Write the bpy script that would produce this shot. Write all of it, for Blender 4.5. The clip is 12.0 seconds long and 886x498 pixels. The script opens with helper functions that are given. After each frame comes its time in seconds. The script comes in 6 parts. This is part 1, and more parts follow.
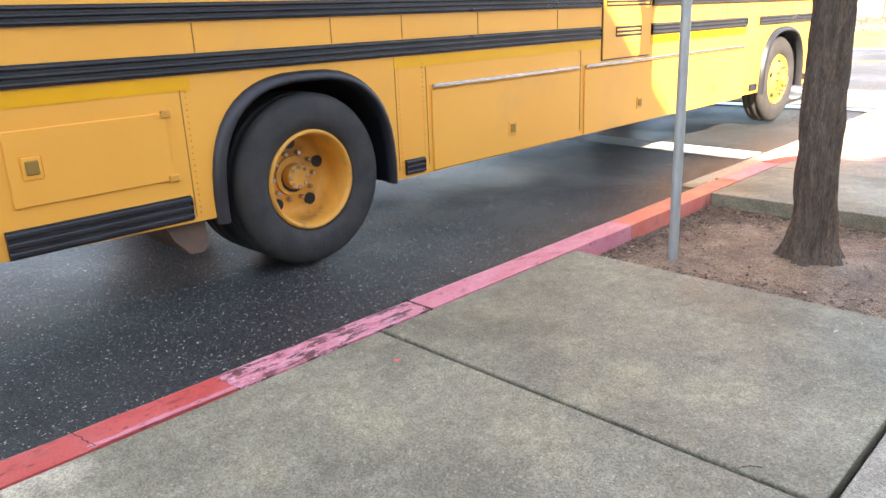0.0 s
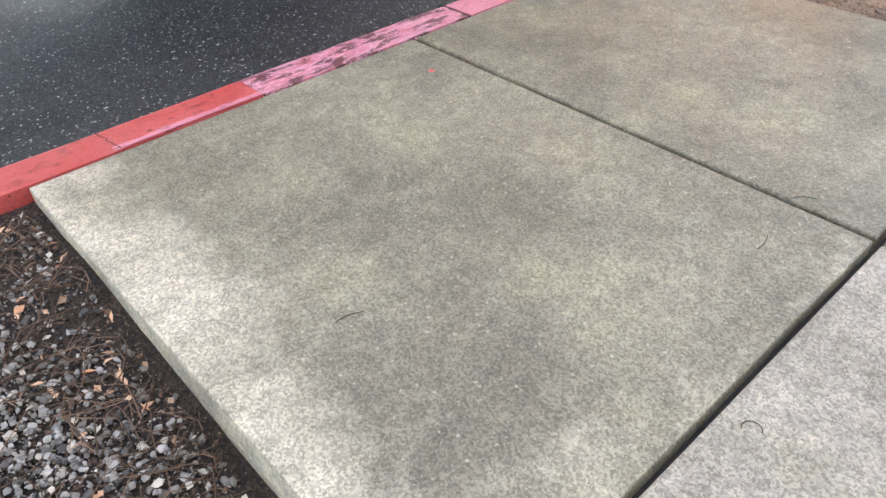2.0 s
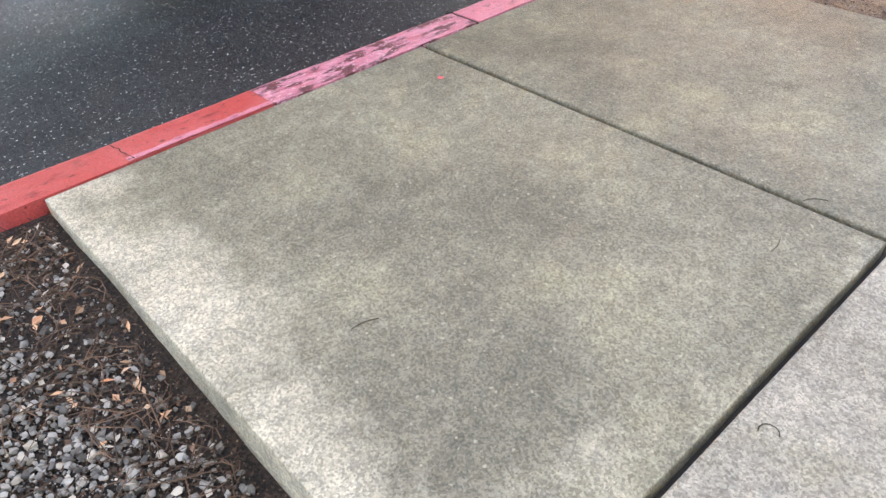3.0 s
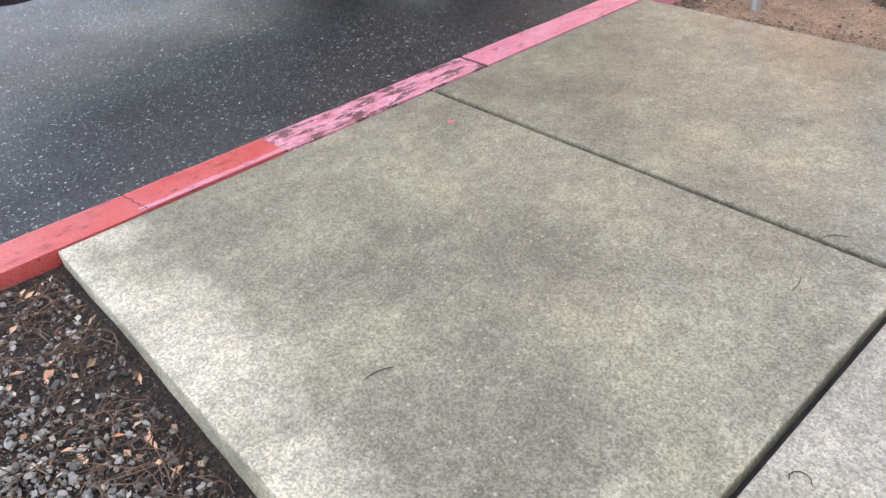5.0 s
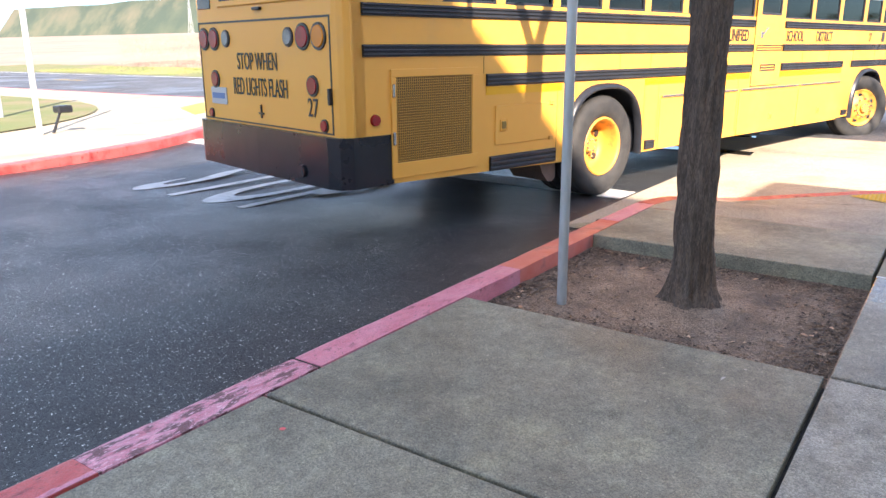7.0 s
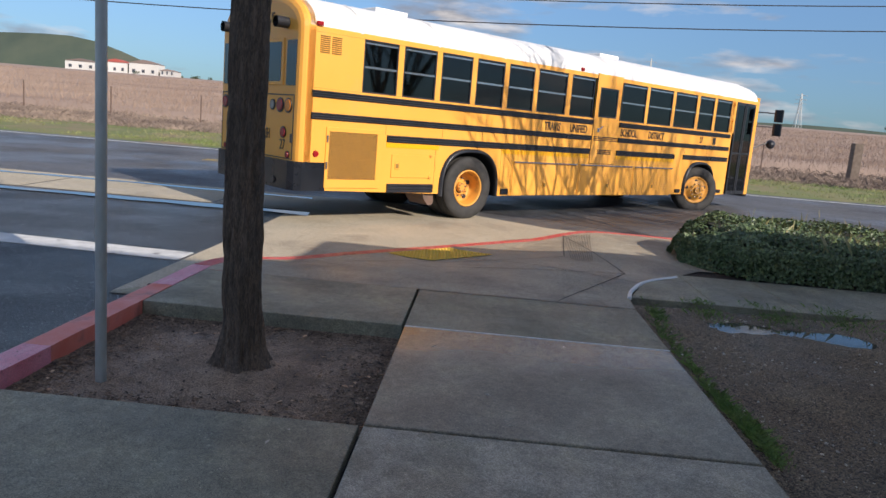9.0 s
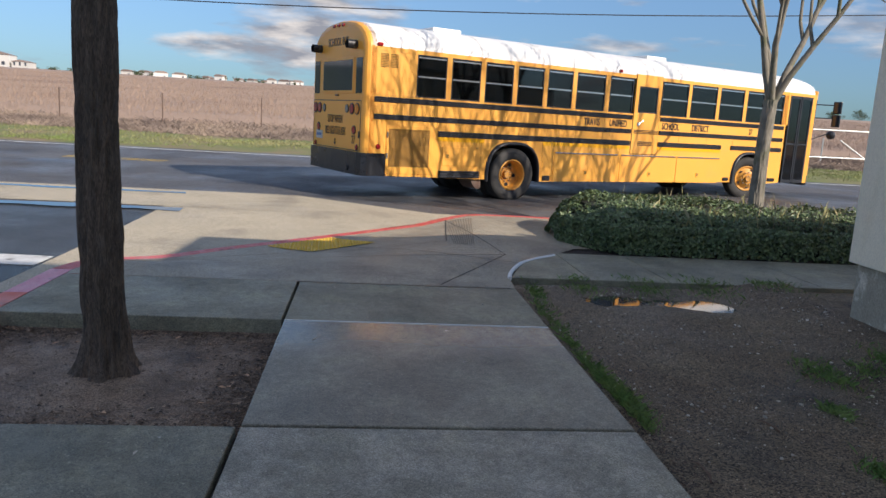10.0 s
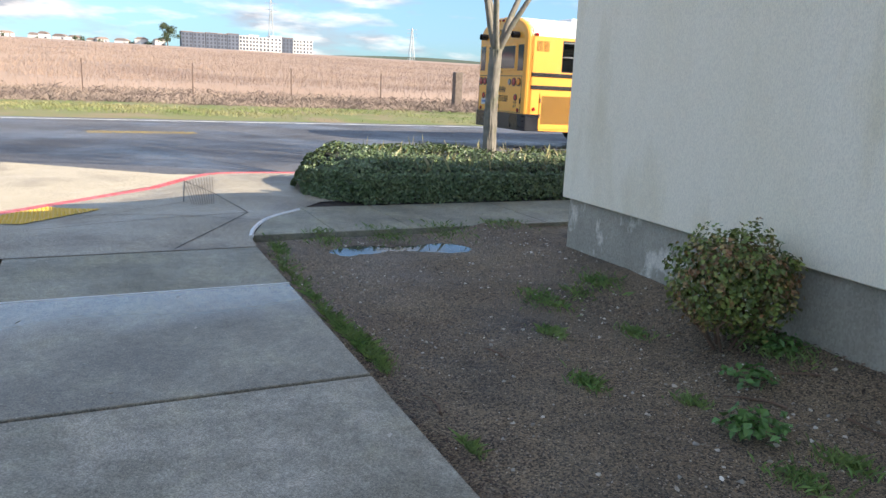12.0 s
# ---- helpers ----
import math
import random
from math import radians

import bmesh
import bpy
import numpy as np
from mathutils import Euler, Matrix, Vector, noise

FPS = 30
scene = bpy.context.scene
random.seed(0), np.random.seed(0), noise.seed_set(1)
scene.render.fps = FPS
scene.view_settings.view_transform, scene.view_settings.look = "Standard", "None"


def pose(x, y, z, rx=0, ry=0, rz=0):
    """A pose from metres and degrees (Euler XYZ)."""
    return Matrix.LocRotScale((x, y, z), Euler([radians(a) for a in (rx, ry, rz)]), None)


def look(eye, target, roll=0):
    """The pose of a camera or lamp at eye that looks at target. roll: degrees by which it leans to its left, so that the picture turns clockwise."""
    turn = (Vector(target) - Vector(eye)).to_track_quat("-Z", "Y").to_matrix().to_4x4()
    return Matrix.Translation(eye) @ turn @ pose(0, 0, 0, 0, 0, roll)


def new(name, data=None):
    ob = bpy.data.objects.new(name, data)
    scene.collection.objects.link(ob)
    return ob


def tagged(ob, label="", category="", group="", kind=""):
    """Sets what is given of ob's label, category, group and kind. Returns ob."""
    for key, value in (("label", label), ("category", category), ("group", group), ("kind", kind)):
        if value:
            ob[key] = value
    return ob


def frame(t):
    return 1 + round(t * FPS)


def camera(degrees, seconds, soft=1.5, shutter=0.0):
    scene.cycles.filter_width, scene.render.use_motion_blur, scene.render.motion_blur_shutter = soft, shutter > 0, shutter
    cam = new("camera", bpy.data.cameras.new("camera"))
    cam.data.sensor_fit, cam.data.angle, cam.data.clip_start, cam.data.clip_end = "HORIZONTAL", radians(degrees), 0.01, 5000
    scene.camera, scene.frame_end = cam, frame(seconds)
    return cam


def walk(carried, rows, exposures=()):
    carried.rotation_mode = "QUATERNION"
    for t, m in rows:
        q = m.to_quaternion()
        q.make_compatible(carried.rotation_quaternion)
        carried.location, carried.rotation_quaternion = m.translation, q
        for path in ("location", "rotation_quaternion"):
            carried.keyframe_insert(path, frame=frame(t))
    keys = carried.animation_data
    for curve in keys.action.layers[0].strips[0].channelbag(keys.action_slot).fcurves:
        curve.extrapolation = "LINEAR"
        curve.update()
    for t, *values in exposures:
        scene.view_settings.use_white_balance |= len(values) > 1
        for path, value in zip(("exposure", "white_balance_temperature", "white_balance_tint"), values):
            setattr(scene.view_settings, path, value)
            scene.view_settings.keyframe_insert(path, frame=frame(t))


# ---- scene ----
cam = camera(62.2, 12.0)
PATH = [
    (0, (-3.342, -2.293, 1.287), (-1.996, -0.942, 0.686), -2.3),
    (0.5, (-3.299, -2.172, 1.269), (-1.89, -0.93, 0.582), 1.0),
    (1, (-3.27, -2.164, 1.221), (-2.007, -0.972, 0.229), 1.0),
    (1.5, (-3.255, -2.17, 1.205), (-2.168, -0.993, 0.008), -1.0),
    (2, (-3.276, -2.159, 1.195), (-2.238, -1.006, -0.067), -1.4),
    (2.5, (-3.294, -2.153, 1.204), (-2.26, -0.998, -0.06), -2.0),
    (4.5, (-3.276, -2.146, 1.204), (-2.237, -0.904, 0.03), -3.7),
    (5, (-3.276, -2.13, 1.202), (-2.223, -0.891, 0.038), -4.2),
    (5.5, (-3.269, -2.129, 1.199), (-2.192, -0.876, 0.072), -4.4),
    (6, (-3.265, -2.14, 1.23), (-2.097, -0.85, 0.243), -4.7),
    (6.5, (-3.268, -2.146, 1.251), (-1.937, -0.87, 0.477), -3.8),
    (7, (-3.241, -2.152, 1.336), (-1.668, -1.034, 0.808), -0.3),
    (7.5, (-3.221, -2.186, 1.352), (-1.471, -1.317, 0.921), 2.1),
    (9.3, (-3.122, -2.296, 1.374), (-1.149, -2.307, 1.042), 4.3),
    (9.5, (-3.113, -2.317, 1.375), (-1.142, -2.377, 1.041), 3.8),
    (10, (-3.102, -2.336, 1.37), (-1.144, -2.553, 1.023), 3.4),
    (10.5, (-3.101, -2.376, 1.365), (-1.184, -2.814, 1.002), 4.5),
    (11, (-3.105, -2.423, 1.361), (-1.247, -3.05, 0.969), 4.1),
    (11.5, (-3.1, -2.474, 1.361), (-1.291, -3.22, 0.95), 3.2),
    (12, (-3.09, -2.532, 1.349), (-1.321, -3.359, 0.915), 2.6),
]

walk(cam, [(t, look(e, g, r)) for t, e, g, r in PATH],
     exposures=[(0, 2.68, 8500, 17), (1.0, 2.68, 8700, 18), (1.7, 2.8, 9000, 19), (5.5, 2.78, 9000, 19), (6.5, 2.45, 8300, 19), (7.2, 1.52, 6950, 18), (7.7, 0.88, 6650, 16), (9.3, 0.08, 6800, 15), (10.5, 0.42, 6900, 14), (11.5, 0.97, 7000, 13), (12, 1.1, 7100, 13)])

# ---- light ----
SUN_EL = radians(30)
sun = new("sun", bpy.data.lights.new("sun", "SUN"))
sun.data.energy, sun.data.angle, sun.data.color = 5.0, radians(0.55), (1.0, 0.93, 0.82)
sun.matrix_world = look((-68, -73, 99.8 * math.tan(SUN_EL)), (0, 0, 0))
world = bpy.data.worlds.new("sky")
scene.world = world
world.use_nodes = True
wn, wl = world.node_tree.nodes, world.node_tree.links
wn.clear()
w_out, w_bg = wn.new("ShaderNodeOutputWorld"), wn.new("ShaderNodeBackground")
w_sky, w_tc, w_map = wn.new("ShaderNodeTexSky"), wn.new("ShaderNodeTexCoord"), wn.new("ShaderNodeMapping")
w_noise, w_ramp, w_mix = wn.new("ShaderNodeTexNoise"), wn.new("ShaderNodeValToRGB"), wn.new("ShaderNodeMix")
w_n2, w_r2 = wn.new("ShaderNodeTexNoise"), wn.new("ShaderNodeValToRGB")
w_sky.sky_type, w_sky.sun_disc = "NISHITA", False
w_sky.sun_elevation, w_sky.sun_rotation = SUN_EL, math.atan2(-0.68, -0.73)
w_sky.air_density, w_sky.dust_density, w_sky.ozone_density = 1.0, 0.2, 3.0
w_map.inputs["Scale"].default_value = (3.0, 3.0, 13.0)
w_noise.inputs["Scale"].default_value, w_noise.inputs["Detail"].default_value = 1.6, 7
w_noise.inputs["Roughness"].default_value = 0.55
w_ramp.color_ramp.elements[0].position, w_ramp.color_ramp.elements[1].position = 0.52, 0.68
w_n2.inputs["Scale"].default_value, w_n2.inputs["Detail"].default_value = 4.0, 6
w_r2.color_ramp.elements[0].color, w_r2.color_ramp.elements[1].color = (1.8, 2.0, 2.4, 1), (4.8, 4.75, 4.7, 1)
w_r2.color_ramp.elements[0].position, w_r2.color_ramp.elements[1].position = 0.42, 0.62
w_mix.data_type = "RGBA"
wl.new(w_tc.outputs["Generated"], w_map.inputs["Vector"])
wl.new(w_map.outputs["Vector"], w_noise.inputs["Vector"])
wl.new(w_map.outputs["Vector"], w_n2.inputs["Vector"])
wl.new(w_n2.outputs["Fac"], w_r2.inputs["Fac"])
wl.new(w_ramp.outputs["Color"], w_mix.inputs[0])
w_hs = wn.new("ShaderNodeHueSaturation")
w_hs.inputs["Saturation"].default_value, w_hs.inputs["Value"].default_value = 1.1, 1.12
wl.new(w_sky.outputs["Color"], w_hs.inputs["Color"])
w_sep, w_low, w_tint, w_mul = (wn.new("ShaderNode" + k) for k in ("SeparateXYZ", "MapRange", "Mix", "Mix"))
w_bias = wn.new("ShaderNodeMath")
w_low.inputs["From Min"].default_value, w_low.inputs["From Max"].default_value = 0.0, 0.4
w_tint.data_type = w_mul.data_type = "RGBA"
w_mul.blend_type = "MULTIPLY"
w_mul.inputs[0].default_value = 1.0
w_tint.inputs[6].default_value, w_tint.inputs[7].default_value = (0.165, 0.295, 0.46, 1), (1, 1, 1, 1)
w_bias.operation = "MULTIPLY_ADD"
w_bias.inputs[1].default_value = 0.06
wl.new(w_tc.outputs["Generated"], w_sep.inputs[0])
wl.new(w_sep.outputs["Z"], w_low.inputs["Value"])
wl.new(w_low.outputs["Result"], w_tint.inputs[0])
wl.new(w_hs.outputs["Color"], w_mul.inputs[6])
wl.new(w_tint.outputs[2], w_mul.inputs[7])
wl.new(w_mul.outputs[2], w_mix.inputs[6])
wl.new(w_low.outputs["Result"], w_bias.inputs[0])
wl.new(w_noise.outputs["Fac"], w_bias.inputs[2])
wl.new(w_bias.outputs["Value"], w_ramp.inputs["Fac"])
wl.new(w_r2.outputs["Color"], w_mix.inputs[7])
wl.new(w_mix.outputs[2], w_bg.inputs["Color"])
w_bg.inputs["Strength"].default_value = 0.15
wl.new(w_bg.outputs["Background"], w_out.inputs["Surface"])


# ---- materials ----
def mat(name, a, b=None, scale=3.0, rough=0.8, bump=0.0, bscale=60.0, metal=0.0, speck=None, sscale=120.0, slo=0.62, shi=0.72,
        vary=0.0, rvary=0.0, grain=None, stretch=None, deep=0.01, stain=None, stscale=1.2, stlo=0.52, sthi=0.66, coat=0.0, sheen_patch=None, island=False):
    """A surface: two base colours mixed by noise, fine specks, larger stains, relief and uneven gloss."""
    m = bpy.data.materials.new(name)
    m.use_nodes = True
    n, l = m.node_tree.nodes, m.node_tree.links
    p = n["Principled BSDF"]
    p.inputs["Roughness"].default_value, p.inputs["Metallic"].default_value = rough, metal
    p.inputs["Coat Weight"].default_value = coat
    b = b or tuple(c * 0.85 for c in a)
    tc = n.new("ShaderNodeTexCoord")
    place = tc.outputs["Object"]
    if stretch:
        mp = n.new("ShaderNodeMapping")
        mp.inputs["Scale"].default_value = stretch
        l.new(place, mp.inputs["Vector"])
        place = mp.outputs["Vector"]

    def noise_of(s, detail=5, rgh=0.6):
        t = n.new("ShaderNodeTexNoise")
        t.inputs["Scale"].default_value, t.inputs["Detail"].default_value, t.inputs["Roughness"].default_value = s, detail, rgh
        l.new(place, t.inputs["Vector"])
        return t.outputs["Fac"]

    def ramp(fac, lo, hi, c0=(0, 0, 0, 1), c1=(1, 1, 1, 1)):
        r = n.new("ShaderNodeValToRGB")
        r.color_ramp.elements[0].position, r.color_ramp.elements[1].position = lo, hi
        r.color_ramp.elements[0].color, r.color_ramp.elements[1].color = c0, c1
        l.new(fac, r.inputs["Fac"])
        return r.outputs["Color"]

    def mix(fac, x, y):
        k = n.new("ShaderNodeMix")
        k.data_type = "RGBA"
        l.new(fac, k.inputs[0])
        for sock, v in ((6, x), (7, y)):
            if isinstance(v, tuple):
                k.inputs[sock].default_value = (*v, 1)
            else:
                l.new(v, k.inputs[sock])
        return k.outputs[2]

    col = mix(ramp(noise_of(scale), 0.35, 0.65), a, b)
    if stain:
        col = mix(ramp(noise_of(stscale, 6), stlo, sthi), col, stain)
    if speck:
        col = mix(ramp(noise_of(sscale, 2, 0.5), slo, shi), col, speck)
    if vary:
        src = n.new("ShaderNodeNewGeometry").outputs["Random Per Island"] if island else n.new("ShaderNodeObjectInfo").outputs["Random"]
        h = n.new("ShaderNodeHueSaturation")
        mr = n.new("ShaderNodeMapRange")
        mr.inputs["To Min"].default_value, mr.inputs["To Max"].default_value = 1 - vary, 1 + vary
        l.new(src, mr.inputs["Value"])
        l.new(mr.outputs["Result"], h.inputs["Value"])
        l.new(col, h.inputs["Color"])
        col = h.outputs["Color"]
    if grain:
        vo, bw, mr, h = (n.new("ShaderNode" + k) for k in ("TexVoronoi", "RGBToBW", "MapRange", "HueSaturation"))
        vo.inputs["Scale"].default_value = grain[0]
        mr.inputs["From Min"].default_value, mr.inputs["From Max"].default_value = 0.2, 0.8
        mr.inputs["To Min"].default_value, mr.inputs["To Max"].default_value = 1 - grain[1], 1 + grain[1]
        l.new(place, vo.inputs["Vector"])
        l.new(vo.outputs["Color"], bw.inputs["Color"])
        l.new(bw.outputs["Val"], mr.inputs["Value"])
        l.new(mr.outputs["Result"], h.inputs["Value"])
        l.new(col, h.inputs["Color"])
        col = h.outputs["Color"]
    l.new(col, p.inputs["Base Color"])
    if rvary:
        mr = n.new("ShaderNodeMapRange")
        mr.inputs["From Min"].default_value, mr.inputs["From Max"].default_value = 0.35, 0.65
        mr.inputs["To Min"].default_value, mr.inputs["To Max"].default_value = max(0.03, rough - rvary), min(1, rough + rvary)
        l.new(noise_of(stscale * 1.3, 4), mr.inputs["Value"])
        l.new(mr.outputs["Result"], p.inputs["Roughness"])
    if bump:
        bn = n.new("ShaderNodeBump")
        bn.inputs["Strength"].default_value, bn.inputs["Distance"].default_value = min(1, bump), deep
        l.new(noise_of(bscale, 4, 0.65), bn.inputs["Height"])
        l.new(bn.outputs["Normal"], p.inputs["Normal"])
    return m


def glass_mat(name, tint, clear=0.35):
    """Tinted pane: partly see-through, with a mirror gloss that grows at a slant."""
    m = bpy.data.materials.new(name)
    m.use_nodes = True
    n, l = m.node_tree.nodes, m.node_tree.links
    n.clear()
    out, mixer, tr, gl = (n.new("ShaderNode" + k) for k in ("OutputMaterial", "MixShader", "BsdfTransparent", "BsdfGlossy"))
    fr = n.new("ShaderNodeFresnel")
    fr.inputs["IOR"].default_value = 1.6
    tr.inputs["Color"].default_value = (*(c * clear for c in tint), 1)
    gl.inputs["Roughness"].default_value = 0.04
    l.new(fr.outputs["Fac"], mixer.inputs[0])
    l.new(tr.outputs["BSDF"], mixer.inputs[1])
    l.new(gl.outputs["BSDF"], mixer.inputs[2])
    l.new(mixer.outputs["Shader"], out.inputs["Surface"])
    return m


def slab_mat(name, dark, mid, pale, margins=(), patch=0.0, vary=0.05, rough=0.58, relief=0.7):
    """Exposed-aggregate concrete: broad damp patches, olive growth, fine stones, and pale worn margins."""
    m = bpy.data.materials.new(name)
    m.use_nodes = True
    n, l = m.node_tree.nodes, m.node_tree.links
    p = n["Principled BSDF"]
    tc = n.new("ShaderNodeTexCoord").outputs["Object"]

    def noise_of(sc, detail, rgh=0.6):
        t = n.new("ShaderNodeTexNoise")
        t.inputs["Scale"].default_value, t.inputs["Detail"].default_value, t.inputs["Roughness"].default_value = sc, detail, rgh
        l.new(tc, t.inputs["Vector"])
        return t.outputs["Fac"]

    def span(v, a, b, lo, hi):
        r = n.new("ShaderNodeMapRange")
        for k, x in zip(("From Min", "From Max", "To Min", "To Max"), (a, b, lo, hi)):
            r.inputs[k].default_value = x
        l.new(v, r.inputs["Value"])
        return r.outputs["Result"]

    def mix(fac, x, y):
        k = n.new("ShaderNodeMix")
        k.data_type = "RGBA"
        l.new(fac, k.inputs[0])
        for sock, v in ((6, x), (7, y)):
            if isinstance(v, tuple):
                k.inputs[sock].default_value = (*v, 1)
            else:
                l.new(v, k.inputs[sock])
        return k.outputs[2]

    def value(col, fac):
        h = n.new("ShaderNodeHueSaturation")
        l.new(fac, h.inputs["Value"])
        l.new(col, h.inputs["Color"])
        return h.outputs["Color"]

    def calc(op, a, b):
        k = n.new("ShaderNodeMath")
        k.operation = op
        for i, v in enumerate((a, b)):
            if isinstance(v, float):
                k.inputs[i].default_value = v
            else:
                l.new(v, k.inputs[i])
        return k.outputs[0]

    def cells(sc):
        v, b = n.new("ShaderNodeTexVoronoi"), n.new("ShaderNodeRGBToBW")
        v.inputs["Scale"].default_value = sc
        l.new(tc, v.inputs["Vector"])
        l.new(v.outputs["Color"], b.inputs["Color"])
        return b.outputs["Val"]

    col = mix(span(noise_of(1.2, 7, 0.62), 0.38, 0.62, 0, 1), dark, mid)
    col = mix(span(noise_of(2.4, 9, 0.68), 0.52, 0.7, 0, 0.55), col, (mid[0] * 1.1, mid[1] * 1.1, mid[2] * 0.9))
    wear = None
    for axis, at, wide, much in margins:
        sep = n.new("ShaderNodeSeparateXYZ")
        l.new(tc, sep.inputs[0])
        r = span(sep.outputs[axis], at + wide, at, 0, much)
        wear = r if wear is None else calc("MAXIMUM", wear, r)
    ragged = noise_of(3.4, 9, 0.66)
    wear = calc("ADD", ragged, wear) if wear is not None else calc("ADD", ragged, patch)
    col = mix(span(wear, 0.7, 1.04, 0, 0.85), col, pale)
    col = value(col, span(noise_of(15, 7, 0.66), 0.32, 0.68, 0.8, 1.2))
    col = value(col, span(cells(190), 0.2, 0.8, 0.68, 1.32))
    col = value(col, span(noise_of(330, 2, 0.5), 0.35, 0.65, 0.84, 1.16))
    col = mix(span(cells(150), 0.9, 0.93, 0, 0.45), col, tuple(min(0.8, c * 2.1) for c in mid))
    ob = n.new("ShaderNodeObjectInfo")
    col = value(col, span(ob.outputs["Random"], 0, 1, 1 - vary, 1 + vary))
    l.new(col, p.inputs["Base Color"])
    l.new(span(noise_of(1.4, 5), 0.35, 0.65, rough - 0.12, rough + 0.14), p.inputs["Roughness"])
    bn = n.new("ShaderNodeBump")
    bn.inputs["Strength"].default_value, bn.inputs["Distance"].default_value = relief, 0.006
    l.new(noise_of(190, 4, 0.65), bn.inputs["Height"])
    l.new(bn.outputs["Normal"], p.inputs["Normal"])
    return m


SLAB_DARK, SLAB_MID, SLAB_PALE = (0.178, 0.165, 0.118), (0.305, 0.282, 0.204), (0.62, 0.565, 0.435)
M_CONC = slab_mat("concrete_walk", SLAB_DARK, SLAB_MID, (0.4, 0.365, 0.28), patch=0.1)
M_CONC_END = slab_mat("concrete_walk_end", SLAB_DARK, SLAB_MID, SLAB_PALE, (("X", -2.99, 0.5, 0.5), ("Y", -1.86, 0.55, 0.24)))
M_CONC_WORN = slab_mat("concrete_walk_worn", (0.25, 0.228, 0.175), (0.345, 0.315, 0.25), (0.56, 0.51, 0.43), patch=0.24)
M_DAMP = slab_mat("concrete_damp", (0.165, 0.145, 0.108), (0.27, 0.242, 0.18), (0.36, 0.32, 0.25), patch=0.1, relief=0.12)
M_CONC_PALE = mat("concrete_pale", (0.4, 0.35, 0.26), (0.47, 0.41, 0.305), 1.4, 0.75, 0.3, 120, grain=(110, 0.3), vary=0.04, stain=(0.3, 0.262, 0.2), stscale=0.7, rvary=0.12)
M_CONC_CORNER = mat("concrete_corner", (0.3, 0.265, 0.2), (0.37, 0.325, 0.245), 1.2, 0.62, 0.3, 120, grain=(120, 0.35), stain=(0.23, 0.2, 0.155), stscale=0.8, rvary=0.14)
M_GROOVE = mat("groove_brown", (0.16, 0.13, 0.1), (0.2, 0.165, 0.125), 20, 0.9)
M_JOINT = mat("joint_filler", (0.03, 0.027, 0.025), (0.05, 0.045, 0.04), 20, 0.9)
M_RED = mat("kerb_red", (0.56, 0.07, 0.065), (0.62, 0.125, 0.12), 3, 0.45, 0.3, 120, stain=(0.26, 0.03, 0.03), stscale=4.5, stlo=0.55, sthi=0.7, rvary=0.1,
            speck=(0.2, 0.04, 0.04), sscale=26, slo=0.66, shi=0.69, grain=(240, 0.16), stretch=(1, 1.8, 1))
M_PINK = mat("kerb_pink", (0.74, 0.3, 0.37), (0.66, 0.2, 0.25), 4, 0.42, 0.3, 120, stain=(0.3, 0.08, 0.1), stscale=7, stlo=0.58, sthi=0.7, rvary=0.1,
             speck=(0.26, 0.08, 0.1), sscale=34, slo=0.66, shi=0.7, grain=(240, 0.16), stretch=(1, 1.8, 1))
M_PINK_WORN = mat("kerb_pink_worn", (0.78, 0.36, 0.45), (0.6, 0.17, 0.22), 9, 0.42, 0.4, 120, stain=(0.17, 0.055, 0.065), stscale=10, stlo=0.49, sthi=0.55,
                  speck=(0.8, 0.46, 0.52), sscale=40, slo=0.6, shi=0.63, grain=(240, 0.2), stretch=(0.8, 2.4, 1))
M_ORANGE = mat("kerb_orange_red", (0.68, 0.15, 0.1), (0.72, 0.24, 0.2), 3, 0.5, 0.25, 120, stain=(0.35, 0.12, 0.1), stscale=3, rvary=0.1)
M_ASPH = mat("asphalt_wet", (0.019, 0.02, 0.022), (0.033, 0.034, 0.036), 1.1, 0.41, 1.0, 150, speck=(0.55, 0.55, 0.52), sscale=85, slo=0.655, shi=0.68,
             rvary=0.12, stscale=0.5, grain=(105, 0.75))
M_ASPH_DRY = mat("asphalt_street", (0.115, 0.115, 0.12), (0.08, 0.08, 0.085), 0.5, 0.55, 0.8, 110, speck=(0.25, 0.25, 0.24), sscale=80, slo=0.68, shi=0.74,
                 rvary=0.22, stscale=0.25, stain=(0.05, 0.05, 0.054), grain=(60, 0.5))
M_LINE = mat("edge_line_white", (0.8, 0.8, 0.78), (0.72, 0.72, 0.7), 4, 0.6)
M_WHITE = mat("road_paint_white", (0.7, 0.7, 0.68), (0.5, 0.5, 0.48), 6, 0.6, 0.4, 100, stain=(0.12, 0.12, 0.12), stscale=5, stlo=0.6, sthi=0.7)
M_YELLOWPAINT = mat("road_paint_yellow", (0.62, 0.42, 0.06), (0.5, 0.33, 0.05), 6, 0.6, 0.4, 100, stain=(0.12, 0.1, 0.06), stscale=4, stlo=0.58, sthi=0.7)
M_SOIL = mat("wet_soil", (0.135, 0.094, 0.058), (0.2, 0.146, 0.088), 1.6, 0.74, 1.0, 90, grain=(140, 0.85), speck=(0.42, 0.36, 0.27), sscale=150, slo=0.675, shi=0.7, stain=(0.05, 0.037, 0.026), stlo=0.5, sthi=0.68, rvary=0.18, stscale=0.8)
M_MULCH = mat("mulch_bed", (0.02, 0.013, 0.01), (0.042, 0.028, 0.02), 9, 0.85, 1.0, 90, grain=(170, 0.7), speck=(0.2, 0.14, 0.1), sscale=110, slo=0.64, shi=0.7)
